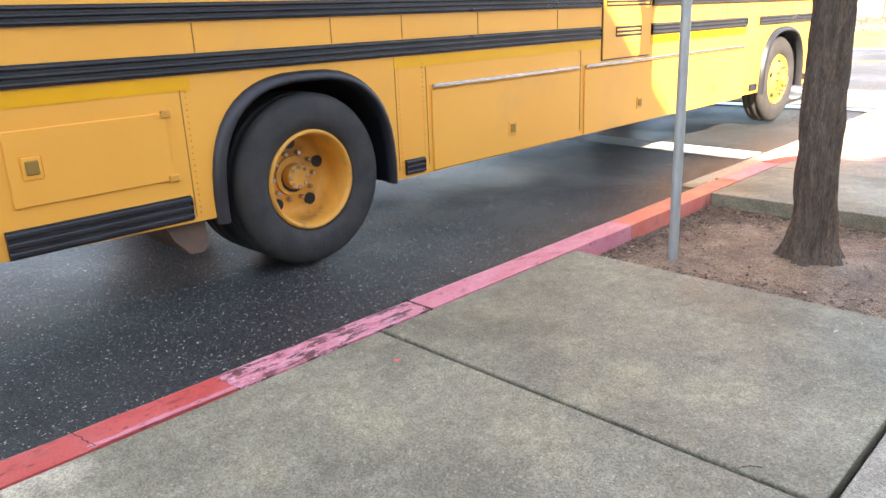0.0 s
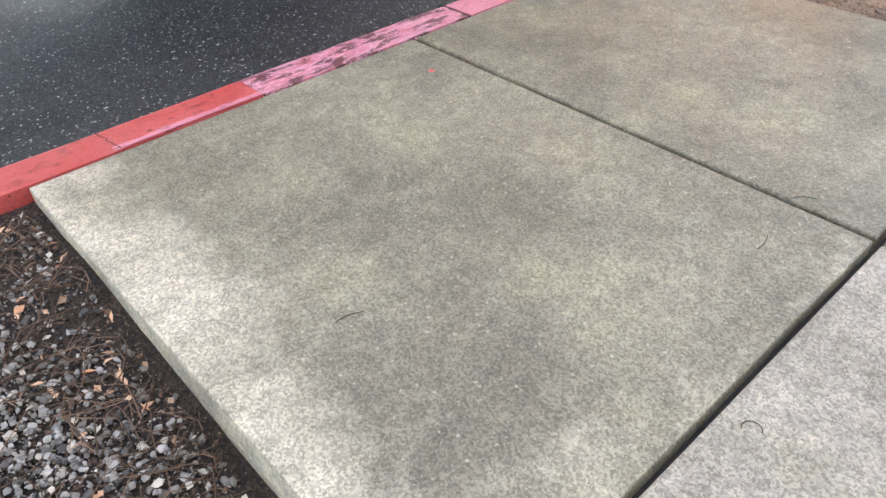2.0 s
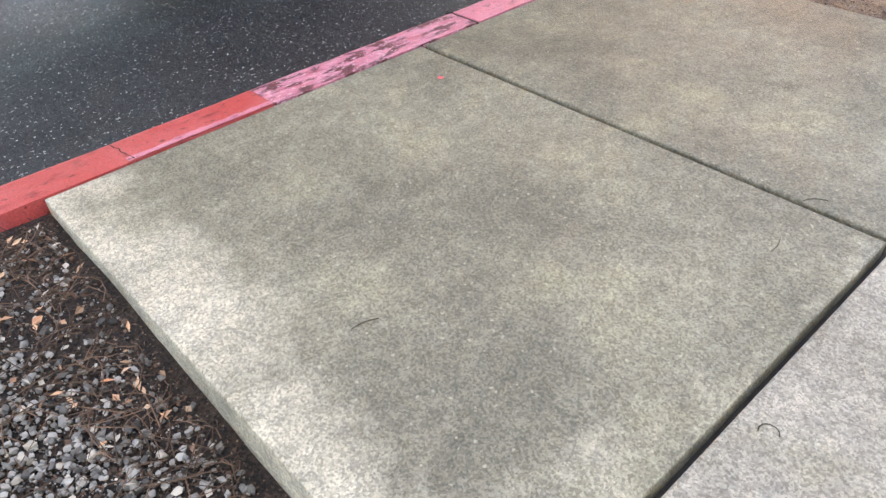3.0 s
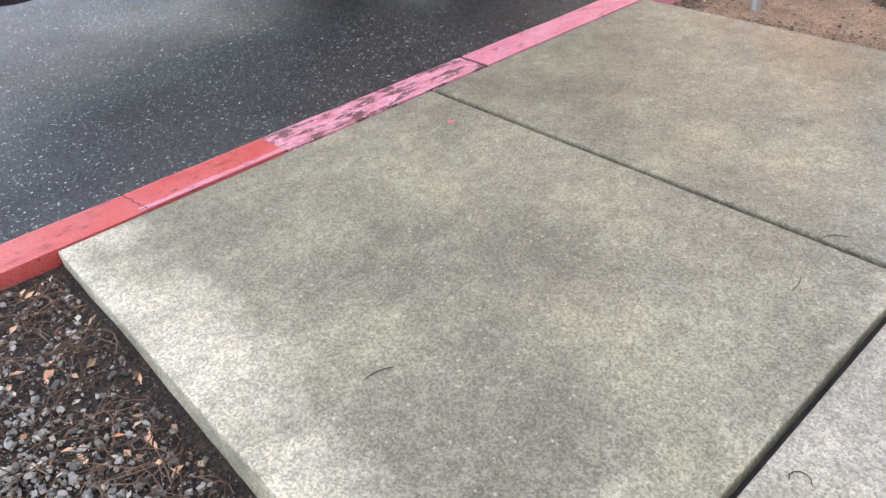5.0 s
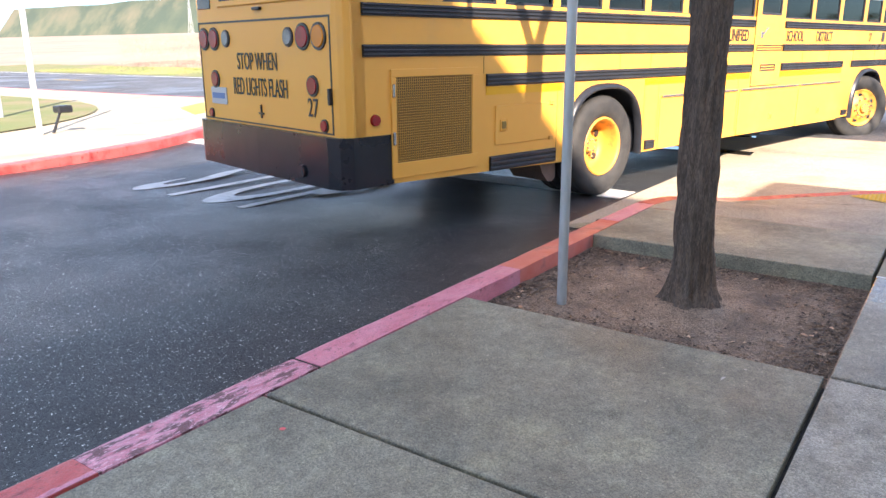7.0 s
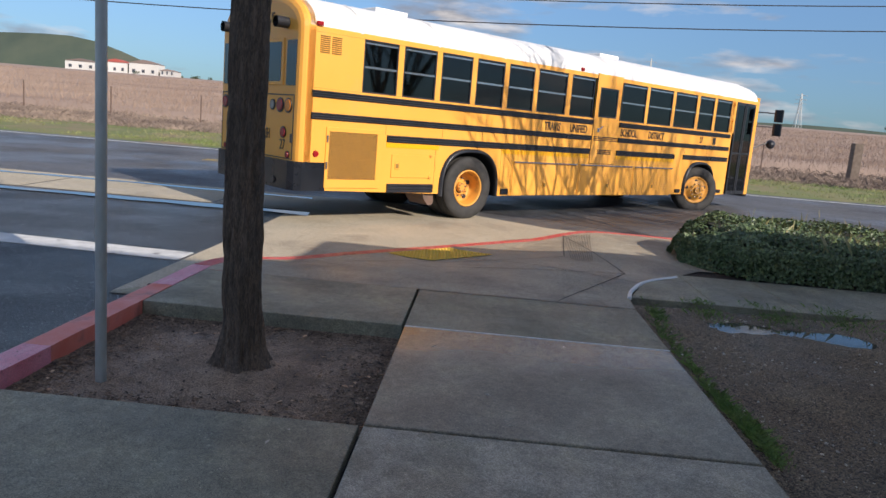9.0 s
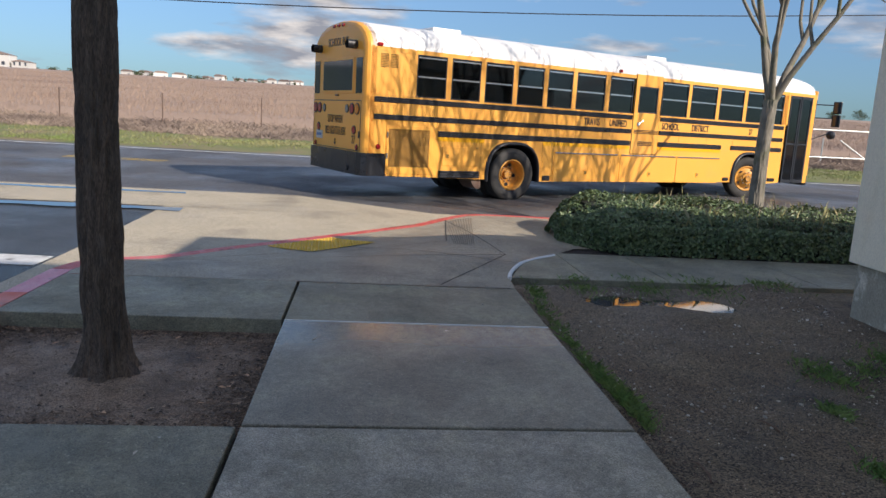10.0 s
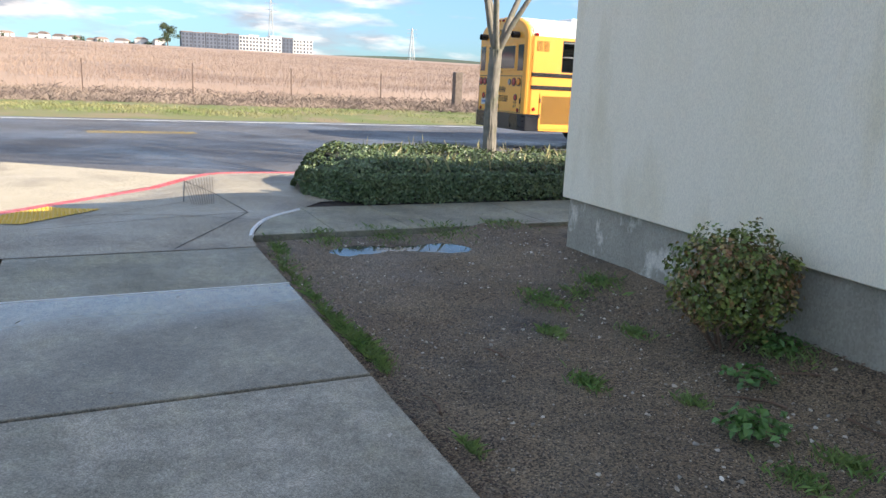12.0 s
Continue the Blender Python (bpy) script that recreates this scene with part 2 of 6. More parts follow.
M_PIT = mat("tree_pit_soil", (0.32, 0.22, 0.148), (0.2, 0.136, 0.092), 5, 0.75, 0.8, 130, grain=(200, 0.5), stain=(0.12, 0.08, 0.055), stscale=1.9, stlo=0.52, sthi=0.66, rvary=0.2)
M_CHIP = mat("bark_chip", (0.085, 0.053, 0.036), (0.26, 0.178, 0.12), 14, 0.8, 0.3, 60, vary=0.75, island=True)
M_CHIPDARK = mat("dark_bark_chip", (0.06, 0.034, 0.024), (0.13, 0.078, 0.052), 14, 0.7, 0.3, 60, vary=0.75, island=True)
M_TAPE = mat("reflective_tape", (0.88, 0.43, 0.01), (0.84, 0.4, 0.01), 3, 0.3)
M_LEAFDRY = mat("dry_leaf", (0.5, 0.24, 0.13), (0.62, 0.44, 0.29), 10, 0.7, 0.1, 60, vary=0.45, island=True)
M_STONE = mat("grey_pebble", (0.15, 0.145, 0.13), (0.31, 0.295, 0.265), 25, 0.55, 0.2, 80, vary=0.8, island=True)
M_GRIT = mat("soil_grit", (0.13, 0.1, 0.072), (0.25, 0.2, 0.15), 25, 0.6, 0.2, 80, vary=0.7, island=True)
M_STONEPALE = mat("pale_pebble", (0.36, 0.32, 0.26), (0.52, 0.47, 0.39), 25, 0.6, 0.2, 80, vary=0.6, island=True)
M_GROUND = mat("field_earth", (0.3, 0.215, 0.165), (0.36, 0.265, 0.205), 0.1, 0.95, 0.4, 3, stain=(0.23, 0.165, 0.135), stscale=0.06)
M_DRYGRASS = mat("dry_field_grass", (0.37, 0.275, 0.21), (0.28, 0.2, 0.155), 0.1, 0.95, vary=0.05, island=True, stain=(0.24, 0.17, 0.135), stscale=0.07, stlo=0.48, sthi=0.62)
M_BRUSH = mat("dead_brush", (0.15, 0.115, 0.1), (0.3, 0.235, 0.185), 0.35, 0.9, vary=0.2, island=True)
M_GRASS = mat("green_grass", (0.15, 0.21, 0.055), (0.3, 0.27, 0.13), 0.35, 0.7, vary=0.35, island=True)
M_VERGE = mat("verge_turf", (0.12, 0.16, 0.045), (0.2, 0.18, 0.085), 0.6, 0.9, 0.6, 20, stain=(0.22, 0.17, 0.1), stscale=0.4)
M_HILL = mat("far_green_hill", (0.05, 0.075, 0.055), (0.085, 0.105, 0.07), 0.012, 0.95, stain=(0.13, 0.125, 0.085), stscale=0.006)
M_BARK = mat("tree_bark", (0.155, 0.112, 0.083), (0.08, 0.059, 0.045), 26, 0.9, 1.0, 60, stain=(0.2, 0.13, 0.088), stscale=2.5, stretch=(1.6, 1.6, 0.3), deep=0.012, grain=(150, 0.3))
M_BARKPALE = mat("pale_bark", (0.26, 0.24, 0.2), (0.17, 0.155, 0.13), 7, 0.9, 0.8, 35, stain=(0.12, 0.13, 0.07), stscale=3)
M_STEEL = mat("galvanised_steel", (0.5, 0.53, 0.53), (0.4, 0.43, 0.43), 18, 0.45, 0.08, 60, metal=0.5, stretch=(1, 1, 0.3))
M_STUCCO = mat("stucco_wall", (0.9, 0.815, 0.65), (0.86, 0.775, 0.6), 1.1, 0.9, 0.5, 150, grain=(170, 0.08), stain=(0.74, 0.64, 0.44), stscale=1.3, stlo=0.52, sthi=0.78, stretch=(1.6, 1.6, 0.45))
M_FDN = mat("foundation_concrete", (0.29, 0.265, 0.21), (0.39, 0.36, 0.29), 2.2, 0.85, 0.6, 60, stain=(0.62, 0.58, 0.49), stscale=2.6, stlo=0.55, sthi=0.6, grain=(90, 0.12), stretch=(1, 1, 0.7))
M_BUS = mat("bus_yellow", (0.85, 0.385, 0.058), (0.88, 0.415, 0.066), 0.8, 0.42, 0.03, 30, coat=0.06, stain=(0.76, 0.37, 0.09), stscale=1.4, stlo=0.55, sthi=0.75)
M_BUSROOF = mat("bus_roof_white", (0.8, 0.8, 0.78), (0.74, 0.74, 0.72), 1.0, 0.4)
M_BLACK = mat("black_trim", (0.013, 0.015, 0.02), (0.024, 0.026, 0.032), 4, 0.36, 0.1, 60, rvary=0.1)
M_BUMPER = mat("black_bumper_paint", (0.007, 0.009, 0.014), (0.014, 0.017, 0.024), 2, 0.3, 0.05, 30, rvary=0.1)
M_TYRE = mat("tyre_rubber", (0.024, 0.024, 0.025), (0.042, 0.041, 0.039), 6, 0.75, 0.4, 60)
M_RIM = mat("rim_yellow", (0.76, 0.36, 0.06), (0.6, 0.28, 0.05), 5, 0.5, 0.1, 60, stain=(0.2, 0.1, 0.04), stscale=5, stlo=0.6, sthi=0.75)
M_CHROME = mat("bright_metal", (0.6, 0.6, 0.6), (0.5, 0.5, 0.5), 4, 0.25, metal=1.0)
M_LAMPRED = mat("red_lens", (0.34, 0.01, 0.015), (0.24, 0.008, 0.012), 14, 0.22, 0.25, 70)
M_LAMPAMBER = mat("amber_lens", (0.75, 0.25, 0.01), (0.65, 0.2, 0.01), 4, 0.25)
M_LAMPCLEAR = mat("clear_lens", (0.24, 0.25, 0.25), (0.16, 0.17, 0.17), 14, 0.12, 0.3, 60)
M_GLASS = glass_mat("bus_tinted_glass", (0.55, 0.66, 0.68), 0.27)
M_SEAT = mat("seat_vinyl", (0.03, 0.05, 0.045), (0.04, 0.06, 0.055), 4, 0.5)
M_INNER = mat("bus_interior", (0.35, 0.36, 0.34), (0.3, 0.31, 0.29), 2, 0.7)
M_HEDGE = mat("hedge_leaf", (0.08, 0.125, 0.05), (0.14, 0.185, 0.082), 3, 0.42, vary=0.5, island=True)
M_HEDGETIP = mat("hedge_tip", (0.2, 0.2, 0.08), (0.28, 0.24, 0.13), 3, 0.6, vary=0.4, island=True)
M_SHRUB = mat("shrub_leaf", (0.085, 0.135, 0.028), (0.2, 0.23, 0.05), 5, 0.5, vary=0.5, island=True, stain=(0.3, 0.15, 0.07), stscale=6, stlo=0.5, sthi=0.6)
M_TWIG = mat("brown_twig", (0.1, 0.06, 0.038), (0.17, 0.105, 0.07), 8, 0.9, vary=0.6, island=True)
M_TACT = mat("tactile_yellow", (0.66, 0.42, 0.05), (0.58, 0.36, 0.04), 5, 0.6, 0.2, 60, vary=0.08)
M_WATER = mat("puddle_water", (0.02, 0.019, 0.017), (0.03, 0.027, 0.022), 3, 0.04)
M_WIRE = mat("black_cable", (0.01, 0.01, 0.01), (0.015, 0.015, 0.015), 3, 0.6)
M_WOOD = mat("weathered_post", (0.13, 0.1, 0.08), (0.2, 0.16, 0.13), 6, 0.9, 0.5, 30)
M_RUST = mat("rusty_post", (0.16, 0.1, 0.075), (0.11, 0.08, 0.065), 8, 0.85)
M_HOUSEWHITE = mat("far_white_wall", (0.7, 0.69, 0.66), (0.6, 0.59, 0.56), 0.02, 0.9, vary=0.15)
M_HOUSEGREY = mat("far_grey_wall", (0.12, 0.14, 0.18), (0.16, 0.18, 0.22), 0.02, 0.9, vary=0.2)
M_ROOFTILE = mat("far_roof", (0.22, 0.17, 0.15), (0.28, 0.22, 0.2), 0.02, 0.9, vary=0.2)
M_ROOFRED = mat("far_red_roof", (0.45, 0.1, 0.08), (0.4, 0.1, 0.08), 0.02, 0.9)
M_DARKPANE = mat("far_dark_pane", (0.05, 0.06, 0.08), (0.06, 0.07, 0.09), 0.1, 0.3)
M_FARTREE = mat("far_tree_leaf", (0.05, 0.075, 0.035), (0.07, 0.095, 0.045), 0.1, 0.8, vary=0.35, island=True)
M_PINKSPOT = mat("spray_dot", (0.8, 0.16, 0.16), (0.75, 0.14, 0.14), 30, 0.6)


# ---- mesh helpers ----
def part(name, bm, material, parent=None, label="", smooth=False):
    me = bpy.data.meshes.new(name)
    bm.normal_update()
    bm.to_mesh(me)
    bm.free()
    if smooth:
        me.shade_smooth()
    me.materials.append(material)
    ob = new(name, me)
    if parent is not None:
        ob.parent = parent
    if label:
        tagged(ob, label)
    return ob


def empty(name, label, category, at=None, group="", kind=""):
    e = new(name)
    if at is not None:
        e.matrix_world = at
    return tagged(e, label, category, group, kind)


def box(bm, x0, x1, y0, y1, z0, z1, bevel=0.0, seg=1):
    r = bmesh.ops.create_cube(bm, size=1)
    vs = r["verts"]
    for v in vs:
        v.co = Vector((x0 + (v.co.x + 0.5) * (x1 - x0), y0 + (v.co.y + 0.5) * (y1 - y0), z0 + (v.co.z + 0.5) * (z1 - z0)))
    if bevel:
        es = list({e for v in vs for e in v.link_edges})
        bmesh.ops.bevel(bm, geom=es, offset=bevel, segments=seg, profile=0.5, affect="EDGES")
    return bm


def cyl(bm, r1, r2, p0, p1, n=16, caps=True):
    p0, p1 = Vector(p0), Vector(p1)
    d = p1 - p0
    m = Matrix.Translation((p0 + p1) / 2) @ d.to_track_quat("Z", "Y").to_matrix().to_4x4()
    bmesh.ops.create_cone(bm, cap_ends=caps, segments=n, radius1=r1, radius2=r2, depth=d.length, matrix=m)
    return bm


def prism(bm, pts, axis, a, b):
    """A polygon pushed along an axis from a to b. pts are the two other coordinates, in the order x, y, z."""
    def at(p, h):
        return {"x": (h, p[0], p[1]), "y": (p[0], h, p[1]), "z": (p[0], p[1], h)}[axis]
    lo = [bm.verts.new(at(p, a)) for p in pts]
    hi = [bm.verts.new(at(p, b)) for p in pts]
    caps = [bm.faces.new(lo), bm.faces.new(hi)]
    for i in range(len(pts)):
        j = (i + 1) % len(pts)
        bm.faces.new((lo[i], lo[j], hi[j], hi[i]))
    bmesh.ops.triangulate(bm, faces=caps)
    bmesh.ops.recalc_face_normals(bm, faces=bm.faces)
    return bm


def B():
    return bmesh.new()


def mesh_object(name, verts, faces, material, parent=None, label="", smooth=False):
    me = bpy.data.meshes.new(name)
    me.from_pydata(verts, [], faces)
    me.update()
    if smooth:
        me.shade_smooth()
    me.materials.append(material)
    ob = new(name, me)
    if parent is not None:
        ob.parent = parent
    if label:
        tagged(ob, label)
    return ob


def text_part(name, words, size, material, parent, m, squeeze=1.0, label="", bold=0.0):
    cu = bpy.data.curves.new(name, "FONT")
    cu.body, cu.size, cu.extrude, cu.align_x, cu.align_y = words, size, 0.002, "CENTER", "CENTER"
    cu.offset = bold
    tmp = bpy.data.objects.new(name, cu)
    scene.collection.objects.link(tmp)
    dg = bpy.context.evaluated_depsgraph_get()
    me = bpy.data.meshes.new_from_object(tmp.evaluated_get(dg))
    bpy.data.objects.remove(tmp)
    me.transform(Matrix.Diagonal((squeeze, 1, 1, 1)))
    me.transform(m)
    me.materials.clear()
    me.materials.append(material)
    ob = new(name, me)
    ob.parent = parent
    if label:
        tagged(ob, label)
    return ob


def smoothstep(a, b, x):
    k = min(1, max(0, (x - a) / (b - a)))
    return k * k * (3 - 2 * k)


# ---- ground, roads, walks ----
def road_z(x, y=0.0):
    return -0.15 + 0.05 * smoothstep(0.4, 1.5, y) * (1 - smoothstep(0.0, 3.4, x)) + 0.09 * smoothstep(5, 13, x) + 0.04 * smoothstep(13, 21, x)


def ground_z(x, y):
    if x < 21:
        return road_z(x) - 0.05
    return -0.02 + 0.036 * (min(x, 640) - 21) + 0.42 * smoothstep(33.4, 35, x) + 0.1 * noise.noise((x * 0.15, y * 0.15, 0)) * min(1, (x - 21) / 6)


def build_ground():
    xs = [-400, -120, -40, -10, 0, 5, 8, 11, 14, 17, 20.8, 21.2] + [22 + 0.8 * i for i in range(20)] + [40, 45, 52, 60, 75, 95, 130, 180, 260, 380, 520, 640, 900, 1500, 3000]
    ys = [-3000, -1200, -500, -200, -100, -60] + [-45 + 2.5 * i for i in range(37)] + [55, 70, 100, 160, 300, 600, 1200, 3000]
    vs = [(x, y, ground_z(x, y)) for x in xs for y in ys]
    ny = len(ys)
    fs = [(i * ny + j, (i + 1) * ny + j, (i + 1) * ny + j + 1, i * ny + j + 1) for i in range(len(xs) - 1) for j in range(ny - 1)]
    tagged(mesh_object("ground", vs, fs, M_GROUND, smooth=True), "dry brown earth of a wide rising field", "ground", kind="structure")
    # turf verge past the street
    xs = [20.75 + 0.6 * i for i in range(12)]
    ys = [-90 + 2 * i for i in range(100)]
    vs = [(x, y, ground_z(x, y) + 0.03 + 0.05 * noise.noise((x, y, 3))) for x in xs for y in ys]
    ny = len(ys)
    fs = [(i * ny + j, (i + 1) * ny + j, (i + 1) * ny + j + 1, i * ny + j + 1) for i in range(len(xs) - 1) for j in range(ny - 1)]
    tagged(mesh_object("verge", vs, fs, M_VERGE, smooth=True), "rough green and tan turf beside the street", "verge", kind="structure")


def build_roads():
    xs = [-70, -30, -10] + [0.5 * i - 5 for i in range(31)]
    ys = [0.08, 0.4, 0.6, 0.8, 1.0, 1.2, 1.5, 2, 4, 6, 9, 14, 24]
    vs = [(x, y, road_z(x, y)) for x in xs for y in ys]
    ny = len(ys)
    fs = [(i * ny + j, (i + 1) * ny + j, (i + 1) * ny + j + 1, i * ny + j + 1) for i in range(len(xs) - 1) for j in range(ny - 1)]
    tagged(mesh_object("road_driveway", vs, fs, M_ASPH), "wet dark asphalt driveway with pale grit", "road", kind="structure")
    xs = [7.7 + 0.66 * i for i in range(21)]
    ys = [-300, -60, -20, -10, 0, 10, 20, 60, 300]
    vs = [(x, y, road_z(x) + 0.005) for x in xs for y in ys]
    ny = len(ys)
    fs = [(i * ny + j, (i + 1) * ny + j, (i + 1) * ny + j + 1, i * ny + j + 1) for i in range(len(xs) - 1) for j in range(ny - 1)]
    tagged(mesh_object("road_street", vs, fs, M_ASPH_DRY), "dark damp asphalt street with tyre streaks", "road", kind="structure")

    def strip(name, x0, x1, y0, y1, m, label, lift=0.009, wob=0.0):
        n = max(2, int(max(abs(x1 - x0), abs(y1 - y0)) / 0.5))
        vs, fs = [], []
        for i in range(n + 1):
            k = i / n
            for s in (0, 1):
                if abs(x1 - x0) > abs(y1 - y0):
                    x, y = x0 + (x1 - x0) * k, (y0, y1)[s]
                else:
                    x, y = (x0, x1)[s], y0 + (y1 - y0) * k
                vs.append((x + wob * noise.noise((x * 3, y * 3, s)), y + wob * noise.noise((y * 3, x * 3, s + 5)), road_z(x) + lift))
            if i:
                fs.append((2 * i - 2, 2 * i - 1, 2 * i + 1, 2 * i))
        return tagged(mesh_object(name, vs, fs, m), label, "road marking", kind="structure")
    strip("edge_line", 19.9, 20.1, -150, 150, M_LINE, "white edge line painted along the street", 0.016)
    for y in (-40, -25, -4.6, 2.6, 17, 32, 47):
        strip("lane_dash", 15.6, 15.72, y, y + 2.4, M_YELLOWPAINT, "worn yellow lane dash on the street")
        strip("lane_dash", 15.9, 16.02, y, y + 2.4, M_YELLOWPAINT, "worn yellow lane dash on the street")
    # concrete cross gutter at the mouth of the driveway, and the kerb pan
    for i in range(5):
        strip("gutter_slab", 7.95, 9.85, -1.2 + 3.06 * i, 1.82 + 3.06 * i, M_CONC_PALE, "pale concrete gutter slab across the driveway mouth", 0.012)
    for i in range(3):
        strip("pan_slab", 2.35 + 1.75 * i, 4.06 + 1.75 * i, 0.14, 0.57, M_CONC, "grey concrete gutter pan beside the kerb", 0.008)
    bm = B()
    pts = [(2.4 + 0.0, 0.575)] + [(9.85, 0.575), (9.85, -1.2), (8.4, -3.4), (8.3, -5.4), (7.68, -5.4), (7.82, -4.45), (7.7, -3.68), (7.2, -2.98), (5.98, -1.83), (4.7, -0.6), (3.85, 0.0), (3.0, 0.16)]
    f = bm.faces.new([bm.verts.new((x, y, 0)) for x, y in pts])
    bmesh.ops.triangulate(bm, faces=[f])
    for _ in range(3):
        bmesh.ops.subdivide_edges(bm, edges=[e for e in bm.edges if e.calc_length() > 0.7], cuts=1)
        bmesh.ops.triangulate(bm, faces=bm.faces[:])
    for v in bm.verts:
        v.co.z = road_z(v.co.x) + 0.0085
    bmesh.ops.recalc_face_normals(bm, faces=bm.faces[:])
    if sum(f.normal.z for f in bm.faces) < 0:
        bmesh.ops.reverse_faces(bm, faces=bm.faces[:])
    tagged(part("gutter_spandrel", bm, M_CONC_PALE), "pale concrete apron in the kerb's curve", "gutter", kind="structure")
    for x0, x1, y0, y1 in ((7.5, 7.78, 0.3, 6.5), (9.38, 9.56, 0.6, 7.0)):
        strip("gutter_water", x0, x1, y0, y1, M_WATER, "thin run of rain water in the gutter", 0.0165, 0.13)
    # stop line and the worn letters on the driveway
    bm = B()
    pts = [(3.75, 0.62), (4.18, 0.62), (4.72, 9.6), (4.35, 9.6)]
    prism(bm, pts, "z", road_z(4) + 0.002, road_z(4) + 0.007)
    tagged(part("stop_line", bm, M_WHITE), "worn white stop line on wet asphalt", "road marking", kind="structure")
    letters = "STOP"
    for i, ch in enumerate(letters):
        e = text_part("road_letter", ch, 1.0, M_WHITE, None, pose(0, 0, 0), 1.0, bold=0.018)
        e.data.transform(Matrix.Diagonal((0.75, 3.0, 1, 1)))
        e.matrix_world = pose(2.15, 5.05 - 0.6 * i, road_z(1.2, 4) + 0.004, 0, 0.55, -90)
        tagged(e, "worn white letter painted on wet asphalt", "road marking", kind="structure")


KERB = [(-60, 0), (3.0, 0.0), (3.8, -0.16), (4.62, -0.73), (5.87, -1.95), (7.1, -3.1), (7.55, -3.75), (7.66, -4.45), (7.55, -5.3), (7.5, -60)]


def kerb_h(x, y):
    """The kerb's top drops to the ramp at the corner."""
    return -0.0 - 0.13 * smoothstep(3.2, 4.4, x) * (1 - smoothstep(-3.0, -4.0, y)) if y > -4 else 0.0


def kerb_run(name, pts, m, label, wide=0.182, low=-0.2):
    """A kerb length along a line: face with a rounded top edge. The inner edge follows pts, the road lies on its left."""
    vs, fs = [], []
    prof = [(0.0, 0.0), (wide - 0.03, 0.0), (wide - 0.012, -0.006), (wide - 0.002, -0.022), (wide + 0.008, None), (0.0, None)]
    for i, (x, y, h) in enumerate(pts):
        a = Vector(pts[max(0, i - 1)][:2])
        b = Vector(pts[min(len(pts) - 1, i + 1)][:2])
        d = (b - a).normalized()
        nrm = Vector((-d.y, d.x))
        for o, z in prof:
            p = Vector((x, y)) + nrm * o
            w = 0.003 * noise.noise((p.x * 4, p.y * 4, o * 20))
            vs.append((p.x, p.y, low if z is None else h + z + w))
    k = len(prof)
    for i in range(len(pts) - 1):
        for j in range(k):
            fs.append((i * k + j, i * k + (j + 1) % k, (i + 1) * k + (j + 1) % k, (i + 1) * k + j))
    fs.append(tuple(range(k - 1, -1, -1)))
    fs.append(tuple((len(pts) - 1) * k + j for j in range(k)))
    ob = mesh_object(name, vs, fs, m)
    bm = B()
    bm.from_mesh(ob.data)
    bmesh.ops.recalc_face_normals(bm, faces=bm.faces)
    bm.to_mesh(ob.data)
    bm.free()
    return tagged(ob, label, "kerb", kind="structure")


def along(pts, step=0.25):
    out = []
    for (x0, y0), (x1, y1) in zip(pts, pts[1:]):
        n = max(1, int(math.hypot(x1 - x0, y1 - y0) / step))
        out += [(x0 + (x1 - x0) * i / n, y0 + (y1 - y0) * i / n) for i in range(n)]
    return out + [pts[-1]]


def smooth_line(pts, rounds=2):
    for _ in range(rounds):
        q = [pts[0]]
        for a, b in zip(pts, pts[1:]):
            q += [(a[0] * 0.75 + b[0] * 0.25, a[1] * 0.75 + b[1] * 0.25), (a[0] * 0.25 + b[0] * 0.75, a[1] * 0.25 + b[1] * 0.75)]
        pts = q + [pts[-1]]
    return pts


CORNER = smooth_line(KERB[1:9], 2)


